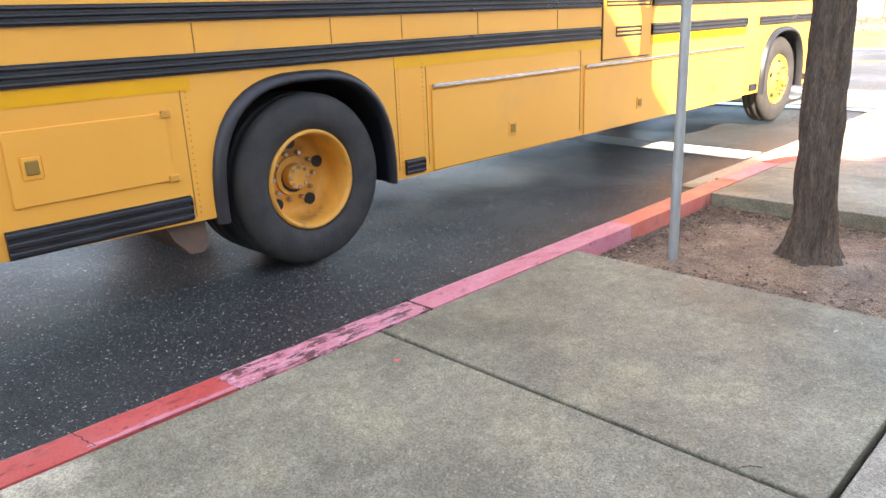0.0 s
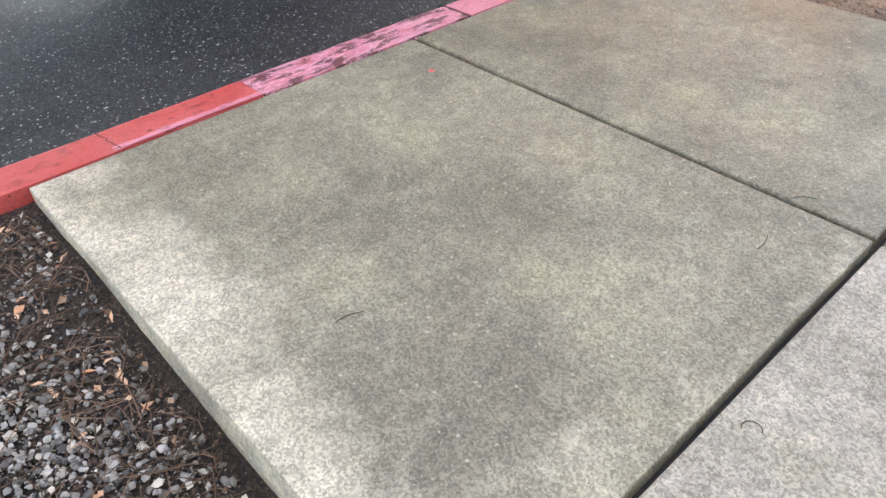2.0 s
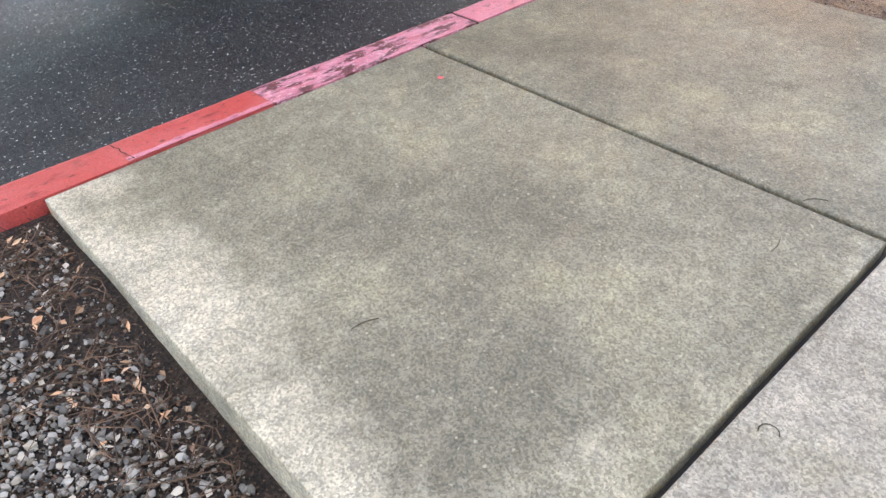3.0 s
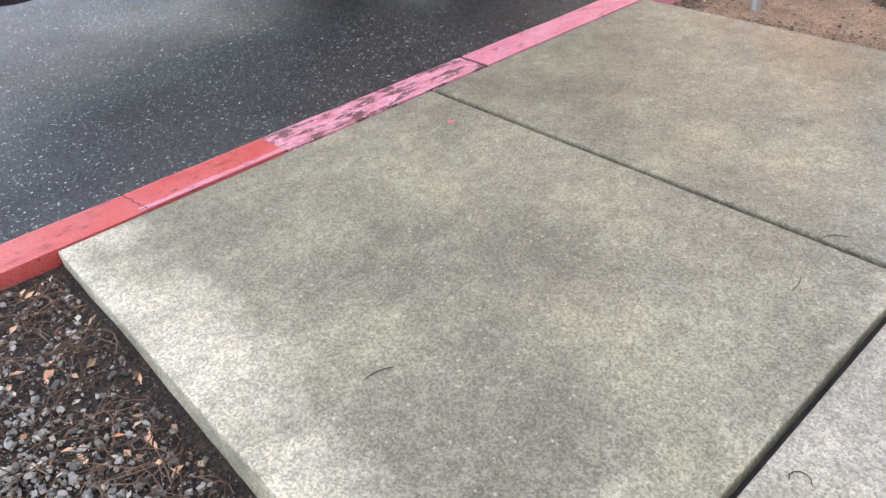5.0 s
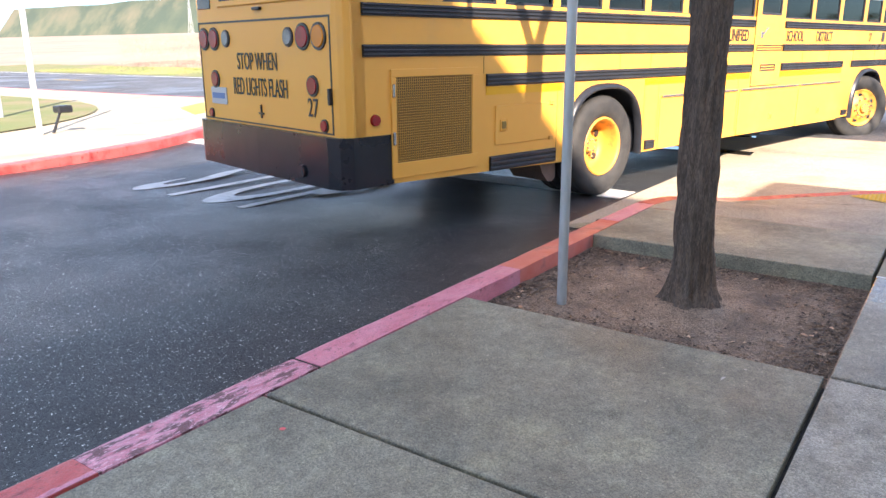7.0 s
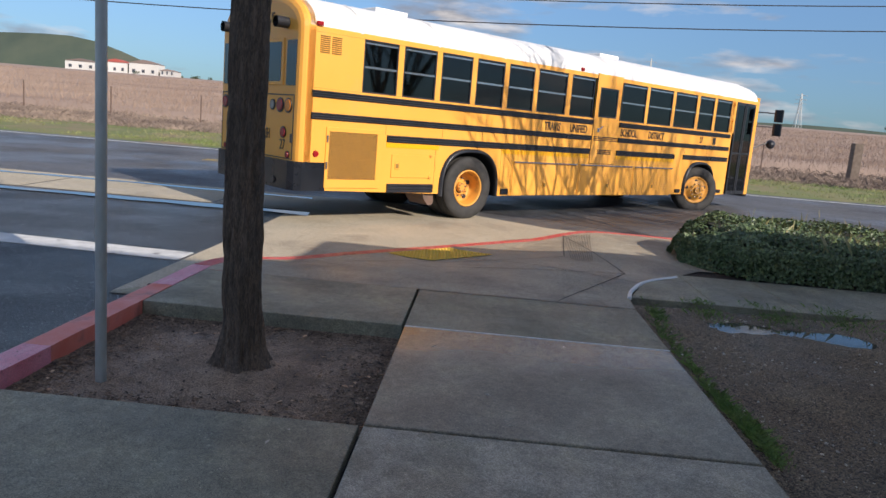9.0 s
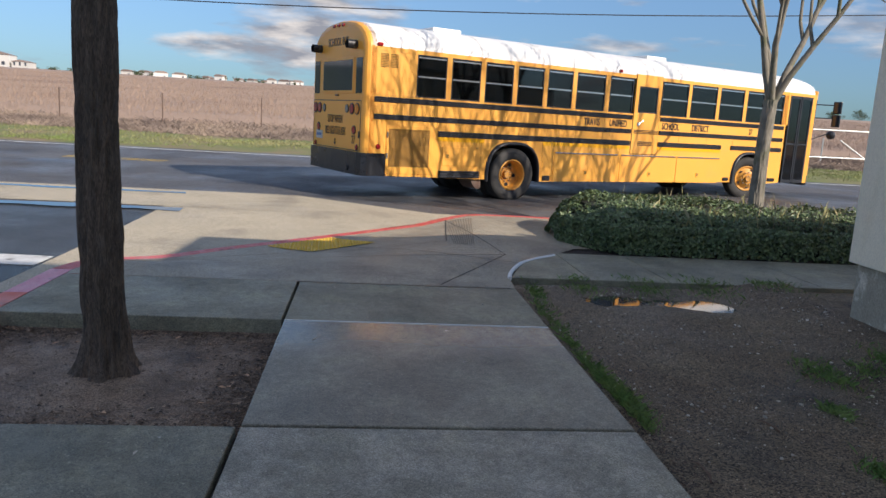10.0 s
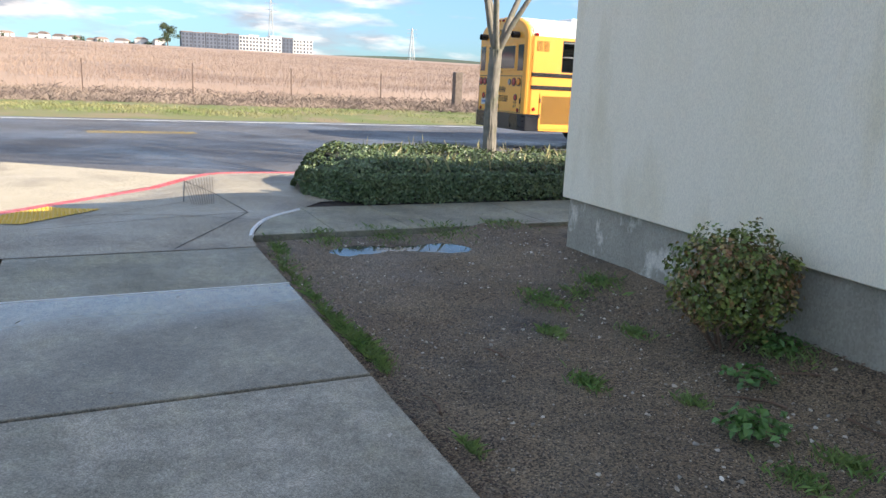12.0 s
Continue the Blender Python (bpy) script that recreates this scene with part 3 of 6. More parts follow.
def build_kerbs():
    g = 0.006
    for x0, x1, m, lab in ((-40, -4.2, M_RED, "red painted concrete kerb"), (-4.2 + g, -2.165, M_RED, "red painted concrete kerb with a hairline crack"),
                           (-2.163, -1.155, M_PINK_WORN, "faded pink kerb with dark worn patches"),
                           (-1.155 + 3 * g, 0.62, M_PINK, "faded pink painted concrete kerb"), (0.622, 2.2, M_ORANGE, "orange-red painted concrete kerb"),
                           (2.2 + g, 3.0, M_PINK, "faded pink painted concrete kerb")):
        n = max(2, int((x1 - x0) / 0.2))
        kerb_run("kerb", [(x0 + (x1 - x0) * i / n, 0.0, 0.0) for i in range(n + 1)], m, lab)
    # Near-black fill added in each gap, standing for its shaded depth.
    for x in (-4.2, -1.146, 2.2):
        bm = B()
        box(bm, x - 0.011, x + 0.015, 0.004, 0.187, -0.19, -0.006)
        tagged(part("kerb_joint", bm, M_JOINT), "near-black filler for the shaded gap between kerb lengths", "joint", kind="structure")
    crack = [(-2.68 - 0.025 * k / 9 + 0.012 * noise.noise((k * 0.9, 1, 4)), 0.004 + 0.168 * k / 9) for k in range(10)][::-1]
    vs, fs = [], []
    for k, (x, y) in enumerate(crack):
        w = 0.0016 + 0.0012 * abs(noise.noise((k * 1.7, 2, 2)))
        vs += [(x - w, y, 0.0046), (x + w, y, 0.0046)]
        if k:
            fs.append((2 * k - 2, 2 * k - 1, 2 * k + 1, 2 * k))
    tagged(mesh_object("kerb_crack", vs, fs, M_JOINT), "hairline crack across a red kerb", "crack", kind="structure")
    vs, fs = [], []
    for i in range(25):
        x = -2.7 + 0.533 * i / 24
        w = 0.028 + 0.022 * noise.noise((x * 9, 0, 1)) + 0.012 * noise.noise((x * 31, 0, 1))
        vs += [(x, 0.002, 0.0045), (x, max(0.006, w), 0.0045)]
        if i:
            fs.append((2 * i - 2, 2 * i, 2 * i + 1, 2 * i - 1))
    tagged(mesh_object("old_paint", vs, fs, M_PINK), "older pink paint showing along a red kerb", "paint mark", kind="structure")
    kerb_run("kerb", [(x, y, kerb_h(x, y)) for x, y in along(CORNER)], M_RED, "red painted kerb dipping to a corner ramp", low=-0.3)
    kerb_run("kerb", [(x, y, 0) for x, y in along([(7.55, -5.3), (7.5, -60)], 2)], M_RED, "red painted concrete kerb along the street")


def slab(name, pts, z, m, parent, drop=0.1):
    """A poured slab with softened top edges."""
    bm = B()
    vs = [bm.verts.new((x, y, z)) for x, y in pts]
    f = bm.faces.new(vs)
    if f.normal.z < 0:
        f.normal_flip()
    r = bmesh.ops.extrude_face_region(bm, geom=[f])
    for v in r["geom"]:
        if isinstance(v, bmesh.types.BMVert):
            v.co.z = z - drop
    bm.normal_update()
    top = [e for e in bm.edges if all(abs(v.co.z - z) < 1e-5 for v in e.verts)]
    bmesh.ops.bevel(bm, geom=top, offset=0.007, segments=2, profile=0.5, affect="EDGES")
    bmesh.ops.recalc_face_normals(bm, faces=bm.faces)
    return part(name, bm, m, parent)


def build_walks():
    walkway = empty("pavement", "damp grey concrete pavement of large slabs", "pavement", kind="structure")
    base = B()
    box(base, -3.0 + 0.02, 3.0, -3.6, -1.83, -0.3, -0.05)
    box(base, -2.96, -0.02, -1.83, -0.01, -0.3, -0.05)
    part("joint_bed", base, M_JOINT, walkway)
    j, jx = 0.0105, 0.013
    ymid, yr = -1.825, -3.63
    # strip beside the kerb
    for x0, x1 in ((-2.98, -1.465), (-1.465, 0.0)):
        slab("slab", [(x0 + j, -0.01), (x1 - j, -0.01), (x1 - j, ymid + j), (x0 + j, ymid + j)][::-1], 0, M_CONC_END if x0 < -2 else M_CONC, walkway, 0.2)
    slab("slab", [(1.695 + j, -0.004), (2.85, -0.004), (2.85, ymid + j), (1.695 + j, ymid + j)][::-1], 0, M_CONC, walkway)
    # inner strip; it runs on behind the camera
    xs = [-12.3, -10.8, -9.3, -7.4, -5.9, -4.45, -2.98, -1.465, 0.0, 1.695, 2.85]
    for x0, x1 in zip(xs, xs[1:]):
        slab("slab", [(x0 + jx, ymid - j), (x1 - jx, ymid - j), (x1 - jx, yr), (x0 + jx, yr)][::-1], 0, M_DAMP if x0 == 0.0 else M_CONC_WORN if x0 < -1 else M_CONC, walkway)
    # White strip filling the joint at the far end of the damp slab.
    bm = B()
    box(bm, 1.688, 1.703, yr, ymid - j, -0.05, 0.0015)
    part("joint_lip", bm, M_LINE, walkway, "thin white strip in a slab joint")
    # corner pavement, cut by slanting joints, tilting down to the ramp
    walkcorner = empty("pavement", "pale concrete corner pavement with a dropped ramp", "pavement", kind="structure")
    inner = [(2.862, -0.004)] + [(x, y) for x, y in CORNER] + [(7.5, -7.0), (5.2, -7.0), (5.0, -4.75), (4.5, -4.35), (4.2, -4.02), (3.82, -3.84), (3.28, -3.66), (2.862, -3.63)]
    bm = B()
    bm.faces.new([bm.verts.new((x, y, 0)) for x, y in inner][::-1])
    bmesh.ops.triangulate(bm, faces=bm.faces[:])
    for _ in range(4):
        bmesh.ops.subdivide_edges(bm, edges=[e for e in bm.edges if e.calc_length() > 0.45], cuts=1)
        bmesh.ops.triangulate(bm, faces=bm.faces[:])
    for v in bm.verts:
        x, y = v.co.x, v.co.y
        d = min(math.hypot(x - a, y - b) for a, b in CORNER)
        ramp = smoothstep(3.2, 4.4, x) * (1 - smoothstep(-3.0, -4.0, y) if y < -3 else 1)
        v.co.z = -0.002 - 0.128 * ramp * (1 - smoothstep(0.0, 1.9, d))
    bmesh.ops.recalc_face_normals(bm, faces=bm.faces[:])
    if sum(f.normal.z for f in bm.faces) < 0:
        bmesh.ops.reverse_faces(bm, faces=bm.faces[:])
    part("corner_slab", bm, M_CONC_CORNER, walkcorner)

    def ztop(x, y):
        d = min(math.hypot(x - a, y - b) for a, b in CORNER)
        ramp = smoothstep(3.2, 4.4, x) * (1 - smoothstep(-3.0, -4.0, y) if y < -3 else 1)
        return -0.002 - 0.128 * ramp * (1 - smoothstep(0.0, 1.9, d))
    for a, b in (((2.9, -3.0), (4.44, -3.84)), ((3.6, -0.1), (4.44, -3.84)), ((4.44, -3.84), (7.4, -3.5)), ((4.4, -1.9), (5.3, -3.3)), ((5.3, -3.3), (7.3, -3.5)), ((4.2, -0.5), (4.6, -1.7)), ((4.0, -3.9), (4.9, -2.2))):
        n = 14
        vs, fs = [], []
        d = Vector((b[0] - a[0], b[1] - a[1])).normalized()
        for i in range(n + 1):
            x, y = a[0] + (b[0] - a[0]) * i / n, a[1] + (b[1] - a[1]) * i / n
            for s in (-1, 1):
                px, py = x - d.y * 0.005 * s, y + d.x * 0.005 * s
                vs.append((px, py, ztop(px, py) + 0.004))
            if i:
                fs.append((2 * i - 2, 2 * i - 1, 2 * i + 1, 2 * i))
        mesh_object("joint", vs, fs, M_JOINT, walkcorner)
    # thin brown strips laid on the flare for its scored grooves
    for i in range(11):
        bm = B()
        y, ye = -3.36 - 0.0225 * i, -3.5 - 0.0365 * i
        for k in range(8):
            xa, xb = 5.0 + 2.3 * k / 8, 5.0 + 2.3 * (k + 1) / 8
            ya, yb = y + (ye - y) * k / 8, y + (ye - y) * (k + 1) / 8
            vs = [(xa, ya), (xb, yb), (xb, yb + 0.007), (xa, ya + 0.007)]
            bm.faces.new([bm.verts.new((a, b, ztop(a, b) + 0.006)) for a, b in vs])
        part("groove", bm, M_GROOVE, walkcorner)
    # tactile plate with rows of domes
    c, ang = Vector((5.2, -1.88)), math.atan2(-0.66, 0.73)
    plate = empty("tactile_plate", "yellow tactile warning plate with raised domes", "tactile plate", kind="structure")
    ux, uy = Vector((math.cos(ang), math.sin(ang))), Vector((-math.sin(ang), math.cos(ang)))
    bm = B()
    bmesh.ops.create_grid(bm, x_segments=8, y_segments=6, size=0.5)
    for v in bm.verts:
        p = c + ux * v.co.x * 1.0 + uy * v.co.y * 0.72
        v.co = (p.x, p.y, ztop(p.x, p.y) + 0.008)
    part("plate", bm, M_TACT, plate)
    vs, fs = [], []
    for i in range(18):
        for k in range(13):
            p = c + ux * (-0.47 + 0.055 * i) + uy * (-0.33 + 0.055 * k)
            z = ztop(p.x, p.y) + 0.008
            b0 = len(vs)
            for r, h in ((0.018, 0), (0.011, 0.008)):
                vs += [(p.x + r * math.cos(q * math.pi / 3), p.y + r * math.sin(q * math.pi / 3), z + h) for q in range(6)]
            fs += [(b0 + q, b0 + (q + 1) % 6, b0 + 6 + (q + 1) % 6, b0 + 6 + q) for q in range(6)] + [tuple(b0 + 6 + q for q in range(6))]
    tagged(mesh_object("domes", vs, fs, M_TACT, plate), kind="stuff")
    # cross walk before the hedge
    crosswalk = empty("pavement", "damp grey concrete side walk past a hedge", "pavement", kind="structure")
    ys = [-4.43, -5.2, -6.72, -8.24, -9.76, -11.3, -13, -16, -20, -26]
    for y0, y1 in zip(ys, ys[1:]):
        slab("slab", [(3.32, y0 - 0.006), (4.66, y0 - 0.006), (4.66, y1), (3.32, y1)], 0, M_CONC, crosswalk)
    slab("slab", [(3.3, -3.68), (3.82, -3.86), (4.2, -4.04), (4.48, -4.36), (4.66, -4.43), (3.32, -4.43)], 0, M_CONC, crosswalk)
    bm = B()
    for a, b in zip(smooth_line([(3.26, -3.66), (3.55, -3.72), (4.1, -3.95), (4.5, -4.38)], 2), smooth_line([(3.26, -3.66), (3.55, -3.72), (4.1, -3.95), (4.5, -4.38)], 2)[1:]):
        cyl(bm, 0.02, 0.02, (*a, -0.004), (*b, -0.004), 8)
    part("edging", bm, M_LINE, crosswalk, "pale rounded concrete edge")


def build_soil():
    # bare soil between walk and building, rising to the wall
    def z(x, y):
        return -0.045 + 0.09 * smoothstep(-5.35, -6.1, y) + 0.018 * noise.noise((x * 1.3, y * 1.3, 1)) + 0.006 * noise.noise((x * 6, y * 6, 2)) + 0.004 * noise.noise((x * 17, y * 17, 5)) \
            - 0.032 * math.exp(-((x - 2.68) / 0.2) ** 2 - ((y + 5.18) / 0.3) ** 2) - 0.025 * math.exp(-((x - 2.78) / 0.24) ** 2 - ((y + 4.35) / 0.5) ** 2)
    xs, ys = [-12 + 0.5 * i for i in range(18)] + [-3.0 + 0.035 * i for i in range(179)], [-6.3 + 0.035 * j for j in range(78)]
    vs = [(x, y, z(x, y)) for x in xs for y in ys]
    ny = len(ys)
    fs = [(i * ny + k, (i + 1) * ny + k, (i + 1) * ny + k + 1, i * ny + k + 1) for i in range(len(xs) - 1) for k in range(ny - 1)]
    tagged(mesh_object("soil_bed", vs, fs, M_SOIL, smooth=True), "bare damp gravelly soil with weeds", "soil", kind="structure")
    xs, ys = [2.0 + 0.15 * i for i in range(10)], [-30 + 0.3 * j for j in range(82)]
    vs = [(x, y, -0.04 + 0.01 * noise.noise((x * 2, y * 2, 1))) for x in xs for y in ys]
    ny = len(ys)
    fs = [(i * ny + k, (i + 1) * ny + k, (i + 1) * ny + k + 1, i * ny + k + 1) for i in range(len(xs) - 1) for k in range(ny - 1)]
    tagged(mesh_object("soil_bed", vs, fs, M_SOIL, smooth=True), "bare damp soil beside the building corner", "soil", kind="structure")
    # tree pit
    def zp(x, y):
        return -0.1 + 0.05 * math.exp(-((x - 0.78) ** 2 + (y + 0.97) ** 2) / 0.2) + 0.012 * noise.noise((x * 4, y * 4, 7))
    xs, ys = [-0.02 + 0.0575 * i for i in range(31)], [-1.84 + 0.0615 * i for i in range(31)]
    vs = [(x, y, zp(x, y)) for x in xs for y in ys]
    fs = [(i * 31 + k, (i + 1) * 31 + k, (i + 1) * 31 + k + 1, i * 31 + k + 1) for i in range(30) for k in range(30)]
    tagged(mesh_object("tree_pit", vs, fs, M_PIT, smooth=True), "brown soil in a square tree pit", "tree pit", kind="structure")
    # mulch bed before the slab's near end
    def zm(x, y):
        return -0.055 - 0.075 * smoothstep(0.1, 1.5, -y) + 0.018 * noise.noise((x * 3, y * 3, 4)) + 0.008 * noise.noise((x * 11, y * 11, 4))
    xs, ys = [-12 + 0.1 * i for i in range(92)], [-1.84 + 0.06 * i for i in range(32)]
    vs = [(x, y, zm(x, y)) for x in xs for y in ys]
    fs = [(i * 32 + k, (i + 1) * 32 + k, (i + 1) * 32 + k + 1, i * 32 + k + 1) for i in range(len(xs) - 1) for k in range(31)]
    tagged(mesh_object("mulch_bed", vs, fs, M_MULCH, smooth=True), "dark bark mulch and gravel bed", "mulch", kind="structure")
    bm = B()
    box(bm, 4.68, 7.5, -60, -4.5, -0.3, -0.015)
    tagged(part("hedge_bed", bm, M_MULCH), "dark mulch bed under the hedge", "mulch", kind="structure")
    # water in the low spots, its shore drawn by the soil that stands above it
    bm = B()
    box(bm, 2.2, 3.2, -5.75, -3.8, -0.12, -0.0605)
    tagged(part("puddle", bm, M_WATER), "shallow rain puddle lying on bare soil", "puddle", kind="structure")
    return z, zp, zm


def build_building():
    house = empty("building", "pale stucco building on a grey concrete base", "building",
                  Matrix.Translation((2.17, -6.1, 0)) @ pose(0, 0, 0, 0, 0, -2.4) @ Matrix.Translation((-2.17, 6.1, 0)))
    bm = B()
    box(bm, -6.9, 2.17, -26, -6.1, 0.465, 3.0, 0.006)
    part("wall", bm, M_STUCCO, house, "smooth pale stucco wall with faint stains")
    bm = B()
    box(bm, -6.9, 2.13, -26, -6.15, -0.3, 0.463, 0.01)
    part("foundation", bm, M_FDN, house, "grey concrete base with pale scuffs")
    # Unseen tall wing, added and sized to shade the driveway and the bus.
    bm = B()
    box(bm, -30, -6.92, -26, -6.1, 0.465, 9.0, 0.006)
    part("wall", bm, M_STUCCO, house, "unseen tall stucco wing added to cast shade")
    bm = B()
    box(bm, -30, -6.92, -26, -6.15, -0.3, 0.463, 0.01)
    part("foundation", bm, M_FDN, house, "grey concrete base")
    # Roofs and set-back storey are unseen, shaped to place the corner's shadow edge.
    bm = B()
    box(bm, 0.46, 2.22, -26, -6.05, 3.0, 3.1, 0.01)
    part("roof", bm, M_ROOFTILE, house, "unseen flat roof edge")
    bm = B()
    box(bm, -6.9, 0.4, -26, -6.1, 3.002, 4.12, 0.006)
    part("upper_wall", bm, M_STUCCO, house, "unseen stucco upper storey added to cast shade")
    bm = B()
    box(bm, -6.85, 0.45, -26, -6.05, 4.122, 4.24, 0.01)
    part("roof", bm, M_ROOFTILE, house, "unseen flat roof edge")
    bm = B()
    box(bm, -30, -6.85, -26, -5.95, 9.0, 9.12, 0.01)
    part("roof", bm, M_ROOFTILE, house, "unseen flat roof edge")


def build_island():
    """The raised island across the driveway: walk, tactile patch and grass."""
    line = smooth_line([(-60, 6.6), (-6, 6.8), (0, 7.2), (3.2, 8.0), (5.2, 9.1), (7.6, 11.1), (9.6, 13.0), (10.5, 14.6), (10.2, 16.5), (10.0, 20), (10.0, 80)], 2)
    kerb_run("kerb", [(x, y, 0.0) for x, y in along(line[::-1], 0.6)], M_RED, "red painted kerb round a grassed island", low=-0.3)
    bm = B()
    top = [bm.verts.new((x, y, -0.004)) for x, y in line] + [bm.verts.new((-60, 80, -0.004))]
    f = bm.faces.new(top)
    bmesh.ops.triangulate(bm, faces=[f])
    bmesh.ops.recalc_face_normals(bm, faces=bm.faces[:])
    tagged(part("pavement_island", bm, M_CONC_PALE), "sunlit pale concrete island pavement", "pavement", kind="structure")
    bm = B()
    pts = smooth_line([(-60, 9.6), (-2, 9.8), (2, 10.6), (5, 12.6), (7, 15.5), (7.6, 19), (7.6, 60), (-60, 60)], 2)
    vs = [bm.verts.new((x, y, 0.02)) for x, y in pts]
    bmesh.ops.triangulate(bm, faces=[bm.faces.new(vs)])
    bmesh.ops.recalc_face_normals(bm, faces=bm.faces[:])
    tagged(part("lawn", bm, M_VERGE), "bright green lawn on the island", "lawn", kind="structure")
    bm = B()
    prism(bm, [(6.6, 11.3), (7.6, 11.9), (9.3, 13.6), (9.0, 14.2), (7.6, 13.2)], "z", -0.004, 0.004)
    tagged(part("tactile_plate", bm, M_TACT), "yellow tactile plate on the island corner", "tactile plate", kind="structure")


# ---- the school bus ----
W, RH, FH, RT = 2.4, 2.74, 9.70, 0.51
SECTION = [(0.0, 2.6), (0.012, 2.68), (0.05, 2.76), (0.13, 2.85), (0.28, 2.94), (0.5, 3.02), (0.8, 3.07), (1.2, 3.09)]
SECTION = SECTION + [(W - y, z) for y, z in SECTION[-2::-1]]


def rail(bm, x0, x1, z0, z1, y=0.0):
    """A black rub rail with three ribs."""
    h = (z1 - z0) / 3
    prof = [(y + 0.004, z0), (y - 0.012, z0)]
    for i in range(3):
        a, b = z0 + h * i + 0.006, z0 + h * (i + 1) - 0.006
        prof += [(y - 0.012, a), (y - 0.022, a + 0.003), (y - 0.026, a + 0.008), (y - 0.026, b - 0.008), (y - 0.022, b - 0.003), (y - 0.012, b)]
    prof += [(y - 0.012, z1), (y + 0.004, z1)]
    return prism(bm, prof, "x", x0, x1)


def side_outline(x0, x1, top):
    """The lower edge of a side skin, back to front, with both wheel arches cut out."""
    pts = [(x0, 0.47)]
    for cx in (RH, FH):
        pts += [(cx - 0.64, 0.42)]
        pts += [arch(cx, 0.62, 0.63, math.pi * i / 20) for i in range(21)]
        pts += [(cx + 0.64, 0.39)]
    return pts + [(x1, 0.42)]


def arch(cx, rx, rz, a):
    """A point of a squarish wheel arch."""
    c, s = math.cos(a), math.sin(a)
    return cx - rx * math.copysign(abs(c) ** 0.74, c), 0.48 + rz * math.copysign(abs(s) ** 0.8, s)


def side_skin(pts, top, y0, y1):
    """A sheet from the edge pts up to top, in upright strips."""
    vs = [v for x, z in pts for v in ((x, y0, z), (x, y0, top), (x, y1, top), (x, y1, z))]
    n = len(pts)
    fs = [(4 * i + j, 4 * i + (j + 1) % 4, 4 * i + 4 + (j + 1) % 4, 4 * i + 4 + j) for i in range(n - 1) for j in range(4)]
    return vs, fs + [(0, 3, 2, 1), tuple(4 * (n - 1) + j for j in range(4))]


def build_wheel(bus, name, dual):
    """A wheel about its own hub, axle along y, outer side towards -y."""
    wheel = new(name)
    wheel.parent = bus

    def lathe(prof, n=40):
        vs, fs = [], []
        for i in range(n):
            a = 2 * math.pi * i / n
            vs += [(r * math.cos(a), y, r * math.sin(a)) for r, y in prof]
        k = len(prof)
        for i in range(n):
            for j in range(k - 1):
                fs.append((i * k + j, i * k + j + 1, ((i + 1) % n) * k + j + 1, ((i + 1) % n) * k + j))
        return vs, fs
    tyre = [(0.295, 0.02), (0.31, -0.002), (0.36, -0.018), (0.43, -0.02), (0.475, -0.008), (0.495, 0.012), (0.505, 0.03), (0.505, 0.07), (0.497, 0.075), (0.497, 0.085), (0.507, 0.09),
            (0.507, 0.15), (0.497, 0.155), (0.497, 0.165), (0.505, 0.17), (0.505, 0.21), (0.49, 0.235), (0.43, 0.255), (0.31, 0.245), (0.295, 0.22)]
    vs, fs = lathe(tyre)
    mesh_object("tyre", vs, fs, M_TYRE, wheel, "worn black truck tyre", True)
    if dual:
        vs, fs = lathe([(r, y + 0.31) for r, y in tyre])
        mesh_object("inner_tyre", vs, fs, M_TYRE, wheel, "worn black truck tyre", True)
    d = 0.225 if dual else -0.035
    rim = [(0.297, 0.012), (0.285, -0.006), (0.272, 0.004), (0.262, 0.03), (0.254, d * 0.7), (0.24, d), (0.2, d + 0.012), (0.13, d + 0.0), (0.0, d)] if dual else \
          [(0.297, 0.012), (0.285, -0.006), (0.27, 0.01), (0.25, 0.03), (0.22, 0.01), (0.17, d + 0.015), (0.14, d), (0.0, d)]
    vs, fs = lathe(rim)
    mesh_object("rim", vs, fs, M_RIM, wheel, "yellow steel rim streaked with rust", True)
    for i in range(5):
        a = 2 * math.pi * i / 5 + 0.3
        bm = B()
        y = d - 0.004 if dual else d * 0.3 + 0.012
        cyl(bm, 0.037, 0.037, (0.2 * math.cos(a), y - 0.004, 0.2 * math.sin(a)), (0.2 * math.cos(a), y + 0.03, 0.2 * math.sin(a)), 12)
        part("rim_hole", bm, M_BLACK, wheel)
    bm = B()
    cyl(bm, 0.085, 0.075, (0, d + 0.01, 0), (0, d - (0.075 if dual else 0.06), 0), 20)
    bmesh.ops.bevel(bm, geom=bm.edges[:], offset=0.006, segments=1, affect="EDGES")
    part("hub_cap", bm, M_RIM, wheel, "yellow axle hub")
    bm = B()
    cyl(bm, 0.125, 0.12, (0, d + 0.01, 0), (0, d - 0.02, 0), 24)
    part("hub_flange", bm, M_RIM, wheel)
    for i in range(8):
        a = 2 * math.pi * i / 8
        bm = B()
        cyl(bm, 0.012, 0.012, (0.06 * math.cos(a), d - 0.06, 0.06 * math.sin(a)), (0.06 * math.cos(a), d - (0.085 if dual else 0.07), 0.06 * math.sin(a)), 6)
        part("hub_bolt", bm, M_CHROME, wheel)
    for i in range(10):
        a = 2 * math.pi * i / 10
        bm = B()
        cyl(bm, 0.016, 0.014, (0.145 * math.cos(a), d + 0.01, 0.145 * math.sin(a)), (0.145 * math.cos(a), d - 0.035, 0.145 * math.sin(a)), 6)
        part("wheel_nut", bm, M_CHROME, wheel)
    return wheel


